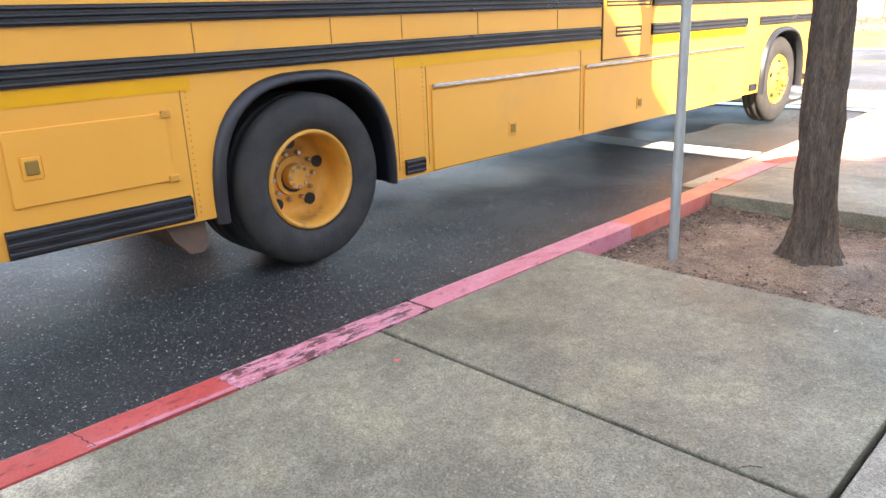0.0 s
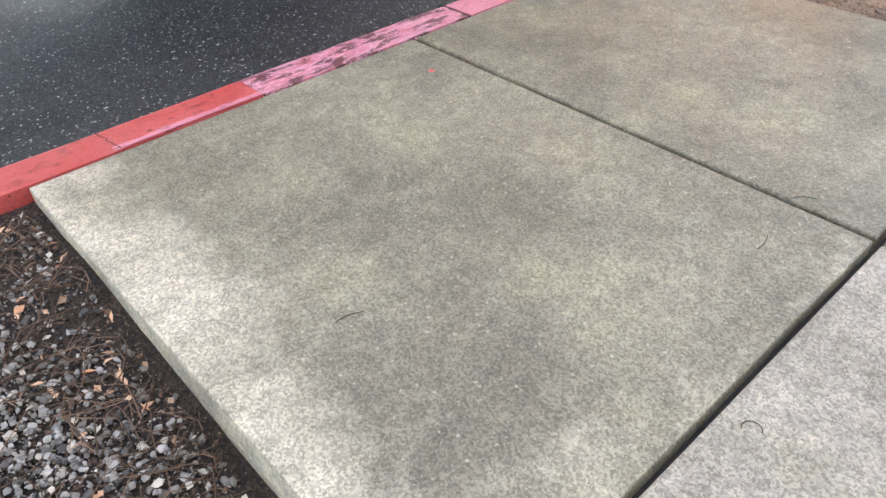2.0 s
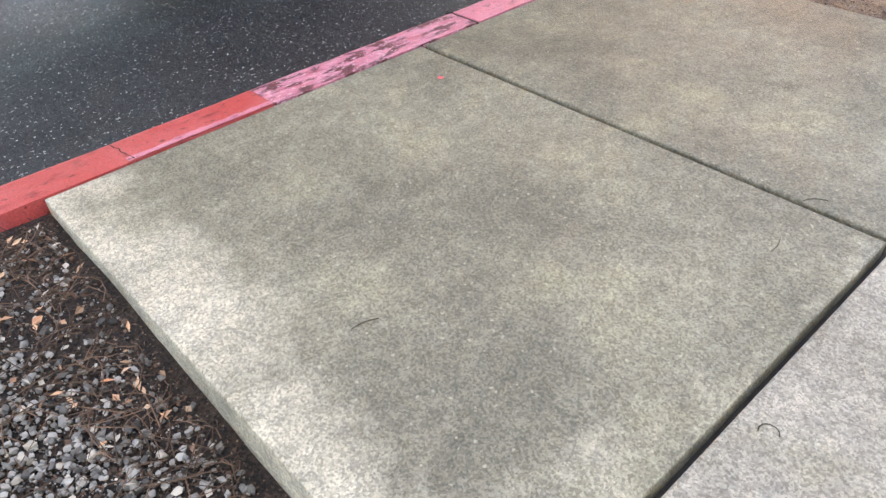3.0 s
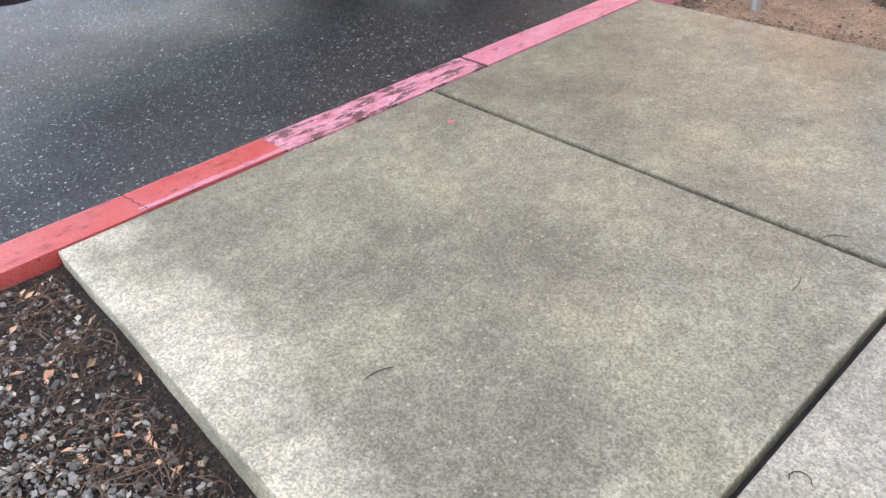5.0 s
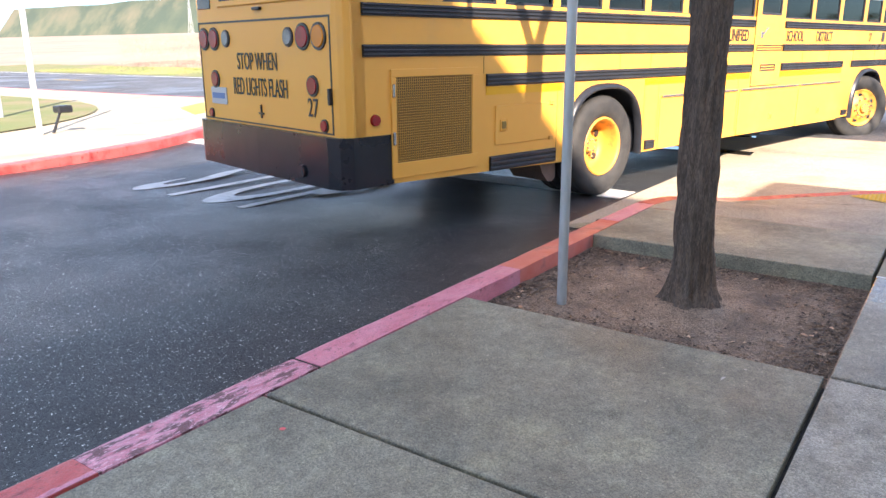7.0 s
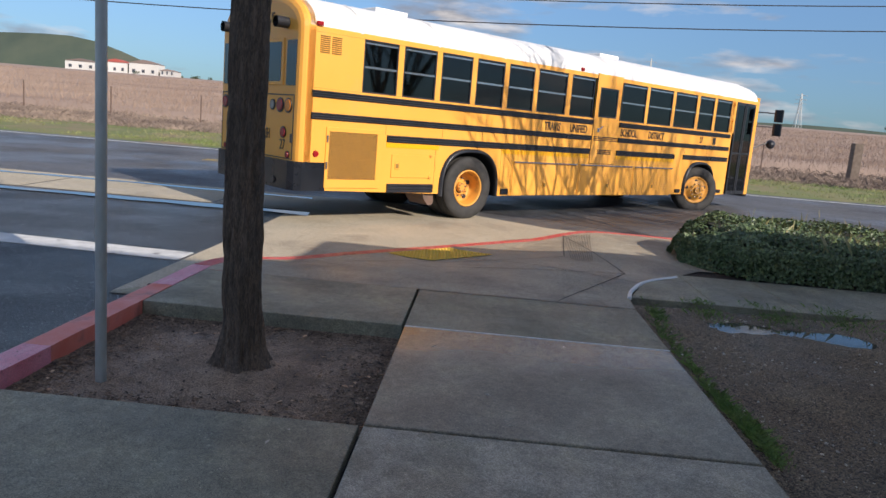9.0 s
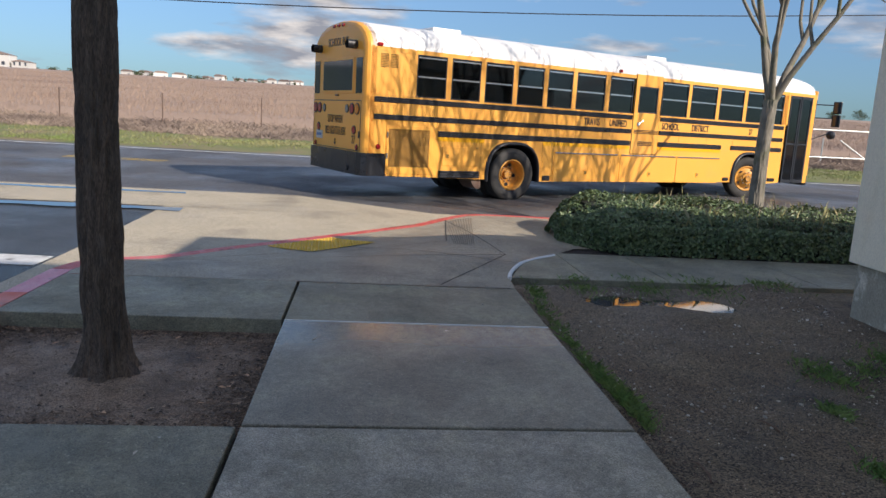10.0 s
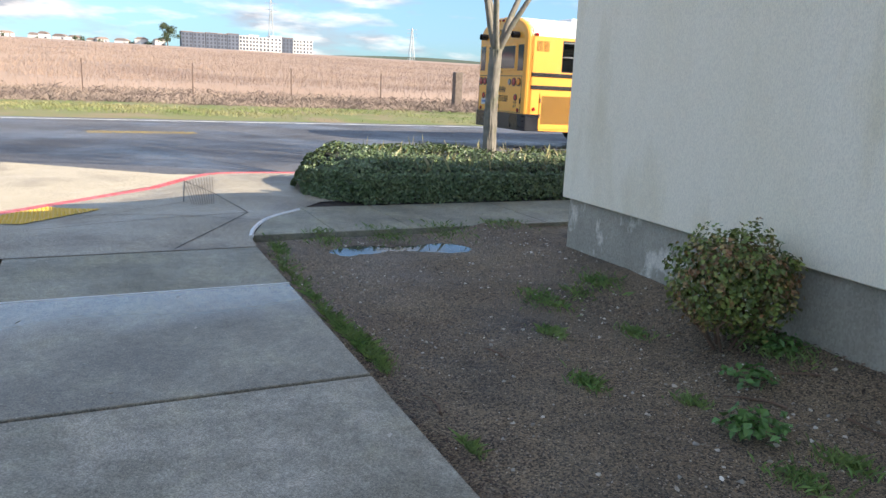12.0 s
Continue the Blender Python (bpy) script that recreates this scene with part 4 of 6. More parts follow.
def build_bus():
    bus = empty("school_bus", "yellow school bus with black rub rails and white roof", "school bus")
    X0, X1, SILL, HEAD = -0.3, 12.1, 1.83, 2.55

    def P(name, bm, m, label="", parent=None, smooth=False):
        return part(name, bm, m, parent or bus, label, smooth)
    # side skins with wheel openings
    for y in (0.0, W - 0.04):
        mesh_object("side_panel", *side_skin(side_outline(X0, 10.9, 1.83), 1.83, y, y + 0.04), M_BUS, bus, "yellow steel side panel")
        bm = B()
        box(bm, X0, 12.02, y, y + 0.04, HEAD + 0.0, 2.62)
        P("roof_rail_panel", bm, M_BUS)
        bm = B()
        box(bm, X0, 0.57, y, y + 0.04, SILL + 0.002, HEAD - 0.002)
        P("rear_quarter", bm, M_BUS)
    spans = [(0.57, 1.17), (1.27, 1.89), (1.99, 2.62), (2.72, 3.34), (3.44, 4.06), (4.16, 4.92), (5.04, 5.70)]
    spans2 = [(6.56, 7.37), (7.46, 8.31), (8.41, 9.25), (9.36, 9.98), (10.08, 10.74)]
    allw = spans + spans2
    for yy, sgn in ((0.0, 1), (W, -1)):
        ya, yb = sorted((yy, yy + 0.04 * sgn))
        edges = [0.57] + [v for a, b in allw for v in (a, b)] + [10.9]
        for i in range(2, len(edges) - 1, 2):
            if edges[i] > 5.6 and edges[i + 1 - 0] < 6.6 and yy == 0.0 and edges[i] < 5.75:
                continue
            bm = B()
            box(bm, edges[i], edges[i + 1], ya, yb, SILL + 0.002, HEAD - 0.002)
            P("window_pillar", bm, M_BUS)
        for a, b in allw:
            win = new("window")
            win.parent = bus
            y1 = yy + 0.018 * sgn
            bm = B()
            box(bm, a, b, *sorted((y1, y1 + 0.006 * sgn)), SILL, HEAD)
            o = P("pane", bm, M_GLASS, "", win)
            o.visible_shadow = False
            bm = B()
            f = 0.022
            for q in ((a, b, SILL, SILL + f), (a, b, HEAD - f, HEAD), (a, a + f, SILL + f, HEAD - f), (b - f, b, SILL + f, HEAD - f)):
                box(bm, q[0], q[1], *sorted((yy + 0.004 * sgn, yy + 0.03 * sgn)), q[2], q[3])
            P("window_frame", bm, M_BLACK, "black window frame", win)
            bm = B()
            mz = SILL + 0.35
            box(bm, a + f, b - f, *sorted((yy + 0.002 * sgn, yy + 0.03 * sgn)), mz - 0.014, mz + 0.014)
            P("sash_bar", bm, M_CHROME, "bright sash bar", win)
            bm = B()
            box(bm, a + f, b - f, *sorted((yy + 0.002 * sgn, yy + 0.03 * sgn)), HEAD - 0.06, HEAD - 0.035)
            P("sash_bar", bm, M_CHROME, "bright sash bar", win)
    # roof shell
    vs, fs = [], []
    k = len(SECTION)
    for x, s in ((-0.28, 0), (11.7, 0), (12.0, 0.06), (12.15, 0.2)):
        vs += [(x, W / 2 + (y - W / 2) * (1 - s * 0.4), z - (z - 2.55) * s) for y, z in SECTION]
    for i in range(3):
        for j in range(k - 1):
            fs.append((i * k + j, (i + 1) * k + j, (i + 1) * k + j + 1, i * k + j + 1))
    mesh_object("roof", vs, fs, M_BUSROOF, bus, "white painted roof", True)
    for x in (1.35, 6.9):
        bm = B()
        box(bm, x, x + 0.62, 0.9, 1.5, 3.05, 3.16, 0.02, 2)
        P("roof_hatch", bm, M_BUSROOF)
    for x in (0.5, 1.9, 3.3, 4.7, 6.1, 7.5, 8.9, 10.3):
        vs, fs = [], []
        for xx in (x, x + 0.04):
            vs += [(xx, W / 2 + (y - W / 2) * 1.003, z + 0.008) for y, z in SECTION]
        fs = [(j, k + j, k + j + 1, j + 1) for j in range(k - 1)]
        mesh_object("roof_bow", vs, fs, M_BUSROOF, bus, "", True)
    # rear cap, rounded towards the back
    prof = [(0, 0.8), (0, 1.4), (0, 2.0)] + SECTION + [(W, 2.0), (W, 1.4), (W, 0.8)]
    vs, fs = [], []
    k = len(prof)
    for x, s in ((-0.2, 0.0), (-0.32, 0.0), (-0.365, 0.02), (-0.39, 0.06), (-0.4, 0.11)):
        for y, z in prof:
            c = Vector((W / 2, 1.9))
            d = Vector((y, z)) - c
            yy = c.x + d.x * (1 - s / 1.2)
            zz = c.y + d.y * (1 - s / 1.2) if z > 1.9 else z
            vs.append((x, yy, zz))
    for i in range(4):
        for j in range(k - 1):
            fs.append((i * k + j, i * k + j + 1, (i + 1) * k + j + 1, (i + 1) * k + j))
    fs.append(tuple(4 * k + j for j in range(k)))
    o = mesh_object("rear_cap", vs, fs, M_BUS, bus, "yellow rounded rear end")
    bm = B()
    bm.from_mesh(o.data)
    bmesh.ops.recalc_face_normals(bm, faces=bm.faces[:])
    bm.to_mesh(o.data)
    bm.free()

    def rear_box(name, y0, y1, z0, z1, m, t=0.012, bevel=0.004, label="", x=-0.4):
        bm = B()
        box(bm, x - t, x + 0.004, y0, y1, z0, z1, bevel)
        return P(name, bm, m, label)
    for y0, y1, z0, z1 in ((0.5, 1.82, 1.88, 2.4),):
        rear_box("rear_window_frame", y0 - 0.06, y1 + 0.06, z0 - 0.05, z1 + 0.05, M_BUS, 0.016, 0.01)
        rear_box("rear_window", y0, y1, z0, z1, M_REARGLASS, 0.02, 0.004, "dark glass rear window")
    for y0, y1 in ((0.12, 0.37), (2.03, 2.28)):
        rear_box("rear_window", y0, y1, 1.83, 2.42, M_REARGLASS, 0.008, 0.003, "dark glass rear window")
    # engine hatch with dark seam
    for q in ((0.13, 2.31, 1.7, 1.716), (0.13, 0.146, 0.86, 1.7), (2.294, 2.31, 0.86, 1.7), (0.13, 2.31, 0.86, 0.872)):
        rear_box("hatch_seam", q[0], q[1], q[2], q[3], M_BLACK, 0.004, 0)
    rear_box("hatch_handle", 1.1, 1.22, 1.785, 1.81, M_BLACK, 0.03, 0.006)
    bm = B()
    box(bm, -0.43, -0.4, 0.13, 0.16, 1.08, 1.2, 0.004)
    P("latch", bm, M_BLACK)

    def lamp(name, y, z, r, m, label, deep=0.02):
        l = new(name)
        l.parent = bus
        bm = B()
        cyl(bm, r * 1.15, r * 1.12, (-0.4, y, z), (-0.4 - deep * 0.6, y, z), 24)
        part("bezel", bm, M_BLACK, l)
        bm = B()
        cyl(bm, r, r * 0.86, (-0.4, y, z), (-0.4 - deep, y, z), 24)
        part("lens", bm, m, l, label)
    for y, m, lab in ((2.2, M_LAMPRED, "round red tail lamp"), (2.0, M_LAMPRED, "round red tail lamp"), (1.77, M_LAMPCLEAR, "round clear reversing lamp"),
                      (0.71, M_LAMPCLEAR, "round clear reversing lamp"), (0.5, M_LAMPRED, "round red tail lamp"), (0.28, M_LAMPAMBER, "round amber turn lamp")):
        lamp("tail_lamp", y, 1.57, 0.088 if m is not M_LAMPCLEAR else 0.065, m, lab)
    for y, z, r in ((0.39, 1.21, 0.07), (2.03, 1.22, 0.07), (0.25, 0.92, 0.045), (2.16, 0.91, 0.04)):
        lamp("brake_lamp", y, z, r, M_LAMPRED, "small round red lamp", 0.02)
    plate = rear_box("number_plate", 1.83, 2.13, 1.0, 1.15, M_HOUSEWHITE, 0.01, 0.003, "pale number plate with a blue bar")
    bm = B()
    box(bm, -0.414, -0.41, 1.86, 2.1, 1.05, 1.1)
    part("plate_bar", bm, M_PLATEBLUE, plate)
    bm = B()
    box(bm, -0.412, -0.4, 1.2, 1.215, 0.92, 1.03)
    box(bm, -0.412, -0.4, 1.17, 1.245, 0.95, 0.965)
    P("hatch_mark", bm, M_BLACK)
    turn = Matrix(((0, 0, -1, 0), (-1, 0, 0, 0), (0, 1, 0, 0), (0, 0, 0, 1)))

    def rear_text(words, y, z, size, sq=0.8):
        text_part("lettering", words, size, M_BLACK, bus, Matrix.Translation((-0.405, y, z)) @ turn, sq, "black painted letters")
    rear_text("STOP WHEN", 1.24, 1.375, 0.2, 0.6)
    rear_text("RED LIGHTS FLASH", 1.22, 1.165, 0.21, 0.52)
    rear_text("27", 0.4, 1.04, 0.2, 0.75)
    rear_text("SCHOOL BUS", 1.2, 2.72, 0.2, 0.75)
    # warning lamps in deep hoods, and the marker lamps above
    for y in (0.4, 2.0):
        for dy in (0.0,):
            l = new("warning_lamp")
            l.parent = bus
            bm = B()
            cyl(bm, 0.072, 0.075, (-0.36, y + dy, 2.64), (-0.58, y + dy, 2.64), 18, False)
            cyl(bm, 0.066, 0.069, (-0.36, y + dy, 2.64), (-0.57, y + dy, 2.64), 18, False)
            part("hood", bm, M_BLACK, l, "black lamp hood")
            bm = B()
            cyl(bm, 0.064, 0.064, (-0.36, y + dy, 2.64), (-0.43, y + dy, 2.64), 18)
            part("lens", bm, M_LAMPRED, l)
    for y in (1.0, 1.2, 1.4):
        bm = B()
        box(bm, -0.42, -0.3, y - 0.05, y + 0.05, 2.98, 3.03, 0.012)
        P("marker_lamp", bm, M_LAMPRED)
    for y in (0.0, W):
        bm = B()
        box(bm, -0.2, -0.1, y - 0.03, y + 0.03, 2.62, 2.68, 0.012)
        P("marker_lamp", bm, M_LAMPRED)
        bm = B()
        box(bm, 5.25, 5.33, y - 0.03, y + 0.03, 2.63, 2.69, 0.012)
        P("marker_lamp", bm, M_LAMPRED)
    # bumper wrapping the corners
    prof = [(0.05, 0.0), (-0.33, -0.015), (-0.42, 0.03), (-0.46, 0.14), (-0.47, W / 2), (-0.46, W - 0.14), (-0.42, W - 0.03), (-0.33, W + 0.015), (0.05, W), (0.05, W - 0.06), (-0.3, W - 0.1), (-0.38, W / 2), (-0.3, 0.1), (0.05, 0.06)]
    bm = prism(B(), prof, "z", 0.46, 0.845)
    P("bumper", bm, M_BUMPER, "black steel rear bumper")
    bm = B()
    cyl(bm, 0.05, 0.05, (-0.3, 0.5, 0.56), (-0.482, 0.5, 0.56), 16)
    P("exhaust_pipe", bm, M_BLACK)
    # rub rails
    for y, f in ((0.0, 1), (W, -1)):
        for x0, x1, z0, z1 in ((-0.22, 5.72, 1.71, 1.8), (6.56, 10.82, 1.71, 1.8), (-0.22, 5.72, 1.42, 1.51), (6.56, 10.82, 1.42, 1.51), (5.8, 6.5, 1.42, 1.51),
                               (1.05, 5.72, 1.17, 1.27), (5.95, 6.35, 1.17, 1.27), (6.56, 8.6, 1.17, 1.27), (8.95, 10.82, 1.17, 1.27),
                               (1.1, 1.97, 0.44, 0.57), (3.47, 3.64, 0.41, 0.51), (8.8, 8.98, 0.45, 0.53), (10.45, 10.7, 0.45, 0.53)):
            bm = rail(B(), x0, x1, z0, z1, 0.0)
            if f < 0:
                for v in bm.verts:
                    v.co.y = W - v.co.y
                bmesh.ops.reverse_faces(bm, faces=bm.faces[:])
            P("rub_rail", bm, M_BLACK, "ribbed black rub rail")
    for x0, x1 in ((1.05, 2.05), (3.42, 5.72), (6.56, 8.6)):
        bm = B()
        box(bm, x0, x1, -0.004, 0.0, 1.095, 1.162)
        P("reflective_tape", bm, M_TAPE, "bright yellow reflective strip")
    # engine grille on the side
    grille = new("engine_grille")
    grille.parent = bus
    bm = B()
    for q in ((0.03, 0.95, 0.5, 0.62), (0.03, 0.95, 1.27, 1.33), (0.03, 0.08, 0.62, 1.27), (0.88, 0.95, 0.62, 1.27)):
        box(bm, q[0], q[1], -0.014, 0.002, q[2], q[3], 0.003)
    part("grille_frame", bm, M_BUS, grille)
    bm = B()
    box(bm, 0.08, 0.88, -0.006, 0.0, 0.62, 1.27)
    part("mesh_screen", bm, M_MESHBACK, grille, "dark mesh screen")
    bm = B()
    for i in range(40):
        x = 0.09 + 0.02 * i
        box(bm, x, x + 0.005, -0.01, -0.006, 0.62, 1.27)
    for i in range(32):
        z = 0.63 + 0.02 * i
        box(bm, 0.08, 0.88, -0.011, -0.007, z, z + 0.005)
    tagged(part("mesh_screen", bm, M_MESHWIRE, grille, "fine yellow mesh"), kind="stuff")
    for z in (0.76, 1.12):
        bm = B()
        box(bm, 0.035, 0.06, -0.03, -0.012, z, z + 0.1, 0.004)
        part("hinge", bm, M_CHROME, grille)
    bm = B()
    cyl(bm, 0.045, 0.04, (-0.12, 0.0, 0.96), (-0.12, -0.02, 0.96), 18)
    P("side_reflector", bm, M_LAMPRED, "round red side reflector")
    # louvres, with the shade of their slots put into the darker yellow
    for i in range(9):
        for x in (-0.13, 0.05):
            bm = B()
            box(bm, x, x + 0.15, -0.012, 0.0, 2.29 + 0.026 * i, 2.302 + 0.026 * i, 0.003)
            P("louvre", bm, M_LOUVRE)
    # battery door, luggage doors, seams, rivets
    def panel(name, x0, x1, z0, z1, label):
        d = new(name)
        d.parent = bus
        bm = B()
        box(bm, x0, x1, -0.012, 0.0, z0, z1, 0.005)
        part("door_skin", bm, M_BUS, d, label)
        return d

    def latch(d, x, z):
        bm = B()
        box(bm, x - 0.045, x + 0.045, -0.018, -0.008, z - 0.055, z + 0.055, 0.008)
        part("latch_plate", bm, M_BUS, d)
        bm = B()
        box(bm, x - 0.028, x + 0.028, -0.024, -0.015, z - 0.03, z + 0.034, 0.005)
        part("latch", bm, M_LOUVRE, d)
    d = panel("battery_door", 1.16, 1.9, 0.66, 1.0, "yellow hinged battery door")
    latch(d, 1.26, 0.83)
    for z in (0.67, 0.99):
        bm = B()
        box(bm, 1.87, 1.92, -0.026, -0.008, z - 0.015, z + 0.02, 0.004)
        part("hinge", bm, M_RIM, d)
    for x0, x1, lx in ((3.73, 5.42, 4.56), (5.5, 7.15, 6.38), (7.2, 8.6, 7.9)):
        d = panel("luggage_door", x0, x1, 0.4, 0.94, "yellow luggage door under a bright strip")
        latch(d, lx, 0.58)
        bm = B()
        box(bm, x0 + 0.01, x1 - 0.01, -0.03, 0.0, 0.95, 0.975, 0.005)
        part("drip_strip", bm, M_CHROME, d, "bright drip strip")
    # Thin brown strips mark the seams.
    for x in (1.99, 3.42, 3.69, 5.45):
        bm = B()
        box(bm, x, x + 0.004, -0.003, 0.0, 0.45, 1.16)
        P("panel_seam", bm, M_SEAM)
    for x in (1.02, 2.1, 2.95, 3.5, 4.21, 5.13, 7.2, 8.1, 9.0, 9.9):
        bm = B()
        box(bm, x, x + 0.004, -0.003, 0.0, 1.275, 1.415)
        P("panel_seam", bm, M_SEAM)
    bm = B()
    for x in (2.02, 3.45, 3.66, 5.42):
        for i in range(22):
            bmesh.ops.create_cone(bm, cap_ends=True, segments=6, radius1=0.006, radius2=0.003, depth=0.006, matrix=pose(x, -0.003, 0.47 + 0.031 * i, 90))
    tagged(P("rivets", bm, M_BUS), kind="stuff")
    # emergency door
    d = new("emergency_door")
    d.parent = bus
    bm = B()
    for q in ((5.76, 6.52, 1.0, 1.86), (5.76, 6.52, 2.4, 2.64), (5.76, 5.86, 1.86, 2.4), (6.42, 6.52, 1.86, 2.4)):
        box(bm, q[0], q[1], -0.014, 0.035, q[2], q[3], 0.003)
    part("door_leaf", bm, M_BUS, d, "yellow emergency door")
    bm = B()
    box(bm, 5.85, 6.43, -0.004, 0.006, 1.85, 2.41)
    part("door_pane", bm, M_GLASS, d).visible_shadow = False
    bm = B()
    for q in ((5.75, 5.76, 1.0, 2.65), (6.52, 6.53, 1.0, 2.65), (5.75, 6.53, 0.99, 1.0)):
        box(bm, q[0], q[1], -0.006, 0.0, q[2], q[3])
    for q in ((5.86, 6.42, 1.86, 1.89), (5.86, 6.42, 2.37, 2.4), (5.86, 5.89, 1.89, 2.37), (6.39, 6.42, 1.89, 2.37)):
        box(bm, q[0], q[1], -0.012, 0.01, q[2], q[3])
    part("door_gasket", bm, M_BLACK, d)
    bm = B()
    cyl(bm, 0.012, 0.012, (5.9, -0.03, 1.62), (6.02, -0.03, 1.7), 8)
    box(bm, 5.87, 5.93, -0.03, 0.0, 1.58, 1.66, 0.006)
    part("door_handle", bm, M_CHROME, d)
    # entry door
    d = new("entry_door")
    d.parent = bus
    bm = B()
    for x0, x1 in ((10.98, 11.4), (11.42, 11.86)):
        for q in ((x0, x1, 0.42, 0.5), (x0, x1, 2.48, 2.55), (x0, x0 + 0.05, 0.5, 2.48), (x1 - 0.05, x1, 0.5, 2.48), (x0 + 0.05, x1 - 0.05, 1.36, 1.4)):
            box(bm, q[0], q[1], -0.006, 0.03, q[2], q[3], 0.004)
    part("door_frame", bm, M_BLACK, d, "black framed folding door")
    bm = B()
    box(bm, 11.0, 11.85, 0.006, 0.014, 0.45, 2.52)
    part("door_pane", bm, M_GLASS, d).visible_shadow = False
    for x0, x1 in ((10.74, 10.97), (11.87, 12.02)):
        bm = B()
        box(bm, x0, x1, 0.0, 0.04, 0.42 if x0 > 11 else 1.832, 2.55, 0.004)
        P("door_pillar", bm, M_BUS)
    # front end
    bm = B()
    prof = [(12.0, 0.0), (12.12, 0.05), (12.2, 0.25), (12.24, 1.2), (12.2, W - 0.25), (12.12, W - 0.05), (12.0, W), (11.95, W - 0.05), (12.1, 1.2), (11.95, 0.05)]
    P("front_panel", prism(B(), prof, "z", 0.6, 1.5), M_BUS)
    P("front_bumper", prism(B(), prof, "z", 0.36, 0.598), M_BUMPER)
    P("windscreen", prism(B(), prof, "z", 1.502, 2.5), M_REARGLASS)
    P("front_header", prism(B(), prof, "z", 2.502, 2.72), M_BUS)
    bm.free()
    for i, z in enumerate((2.35, 2.02)):
        m = new("mirror")
        m.parent = bus
        bm = B()
        box(bm, 12.42, 12.47, -0.42, -0.2, z - 0.16, z + 0.14, 0.02, 2)
        part("mirror_head", bm, M_BLACK, m, "black mirror head")
        bm = B()
        box(bm, 12.414, 12.419, -0.4, -0.22, z - 0.14, z + 0.12)
        part("mirror_glass", bm, M_REARGLASS, m, "dark mirror glass")
        bm = B()
        cyl(bm, 0.014, 0.014, (12.12, 0.1, z + 0.05), (12.45, -0.24, z + 0.05), 8)
        part("mirror_arm", bm, M_BLACK, m)
    bm = B()
    bmesh.ops.create_uvsphere(bm, u_segments=14, v_segments=8, radius=0.11, matrix=pose(12.62, -0.12, 1.66))
    cyl(bm, 0.013, 0.013, (12.15, 0.15, 1.5), (12.6, -0.1, 1.72), 8)
    P("cross_view_mirror", bm, M_BLACK)
    # fenders
    for cx in (RH, FH):
        vs, fs = [], []
        angs = [math.pi * (i / 24) * 1.06 - 0.09 for i in range(25)]
        for a in angs:
            for r, y in ((0.605, 0.03), (0.602, -0.045), (0.616, -0.056), (0.642, -0.044), (0.66, 0.0)):
                q = arch(cx, r * 0.97, r, a)
                vs.append((q[0], y, q[1]))
        for i in range(24):
            for j in range(4):
                fs.append((i * 5 + j, i * 5 + j + 1, (i + 1) * 5 + j + 1, (i + 1) * 5 + j))
        mesh_object("fender", vs, fs, M_BLACK, bus, "black rubber wheel arch trim", True)
        vs, fs = [], []
        for a in angs:
            for y in (0.02, 0.75):
                q = arch(cx, 0.61, 0.62, a)
                vs.append((q[0], y, q[1]))
        fs = [(2 * i, 2 * i + 1, 2 * i + 3, 2 * i + 2) for i in range(24)]
        mesh_object("wheel_well", vs, fs, M_BLACK, bus, "", True)
    bm = B()
    prism(bm, [(1.84, 0.42), (2.06, 0.42), (2.07, 0.27), (2.03, 0.235), (1.96, 0.24), (1.88, 0.33)], "y", 0.06, 0.5)
    P("mud_flap", bm, M_RUST, "dirty brown mud flap")
    # underside and inside
    bm = B()
    box(bm, 0.1, 11.9, 0.75, 1.65, 0.4, 0.78, 0.03)
    box(bm, 0.3, 1.9, 0.3, 2.1, 0.42, 0.9, 0.03)
    box(bm, 3.6, 8.8, 0.1, 2.3, 0.46, 0.8, 0.03)
    P("chassis", bm, M_BLACK)
    for cx in (RH, FH):
        bm = B()
        cyl(bm, 0.09, 0.09, (cx, 0.2, 0.5), (cx, W - 0.2, 0.5), 12)
        P("axle", bm, M_BLACK)
    bm = B()
    box(bm, -0.2, 12.0, 0.05, W - 0.05, 1.13, 1.18)
    P("cabin_floor", bm, M_BLACK)
    bm = B()
    box(bm, -0.25, -0.2, 0.05, W - 0.05, 1.06, 2.6)
    P("rear_bulkhead", bm, M_INNER)
    for i in range(13):
        for y0 in (0.1, 1.35):
            s = new("bench_seat")
            s.parent = bus
            x = 0.7 + 0.76 * i
            if y0 < 1 and 5.6 < x + 0.3 < 6.6:
                bpy.data.objects.remove(s)
                continue
            bm = B()
            box(bm, x, x + 0.1, y0, y0 + 0.95, 1.4, 2.12, 0.04, 2)
            part("seat_back", bm, M_SEAT, s)
            bm = B()
            box(bm, x + 0.1, x + 0.45, y0, y0 + 0.95, 1.35, 1.5, 0.04, 2)
            part("seat_cushion", bm, M_SEAT, s)
    # words on the side
    stand = Matrix(((1, 0, 0, 0), (0, 0, -1, 0), (0, 1, 0, 0), (0, 0, 0, 1)))
    for words, x, sz in (("TRAVIS", 4.63, 0.195), ("UNIFIED", 5.35, 0.195), ("SCHOOL", 6.9, 0.195), ("DISTRICT", 7.85, 0.195), ("27", 9.6, 0.18)):
        text_part("lettering", words, sz, M_BLACK, bus, Matrix.Translation((x, -0.004, 1.605)) @ stand, 0.68, "black painted letters", 0.004)
    bm = B()
    box(bm, 10.1, 10.22, -0.006, 0.0, 1.54, 1.69)
    P("number_tile", bm, M_BLACK)
    wheels = []
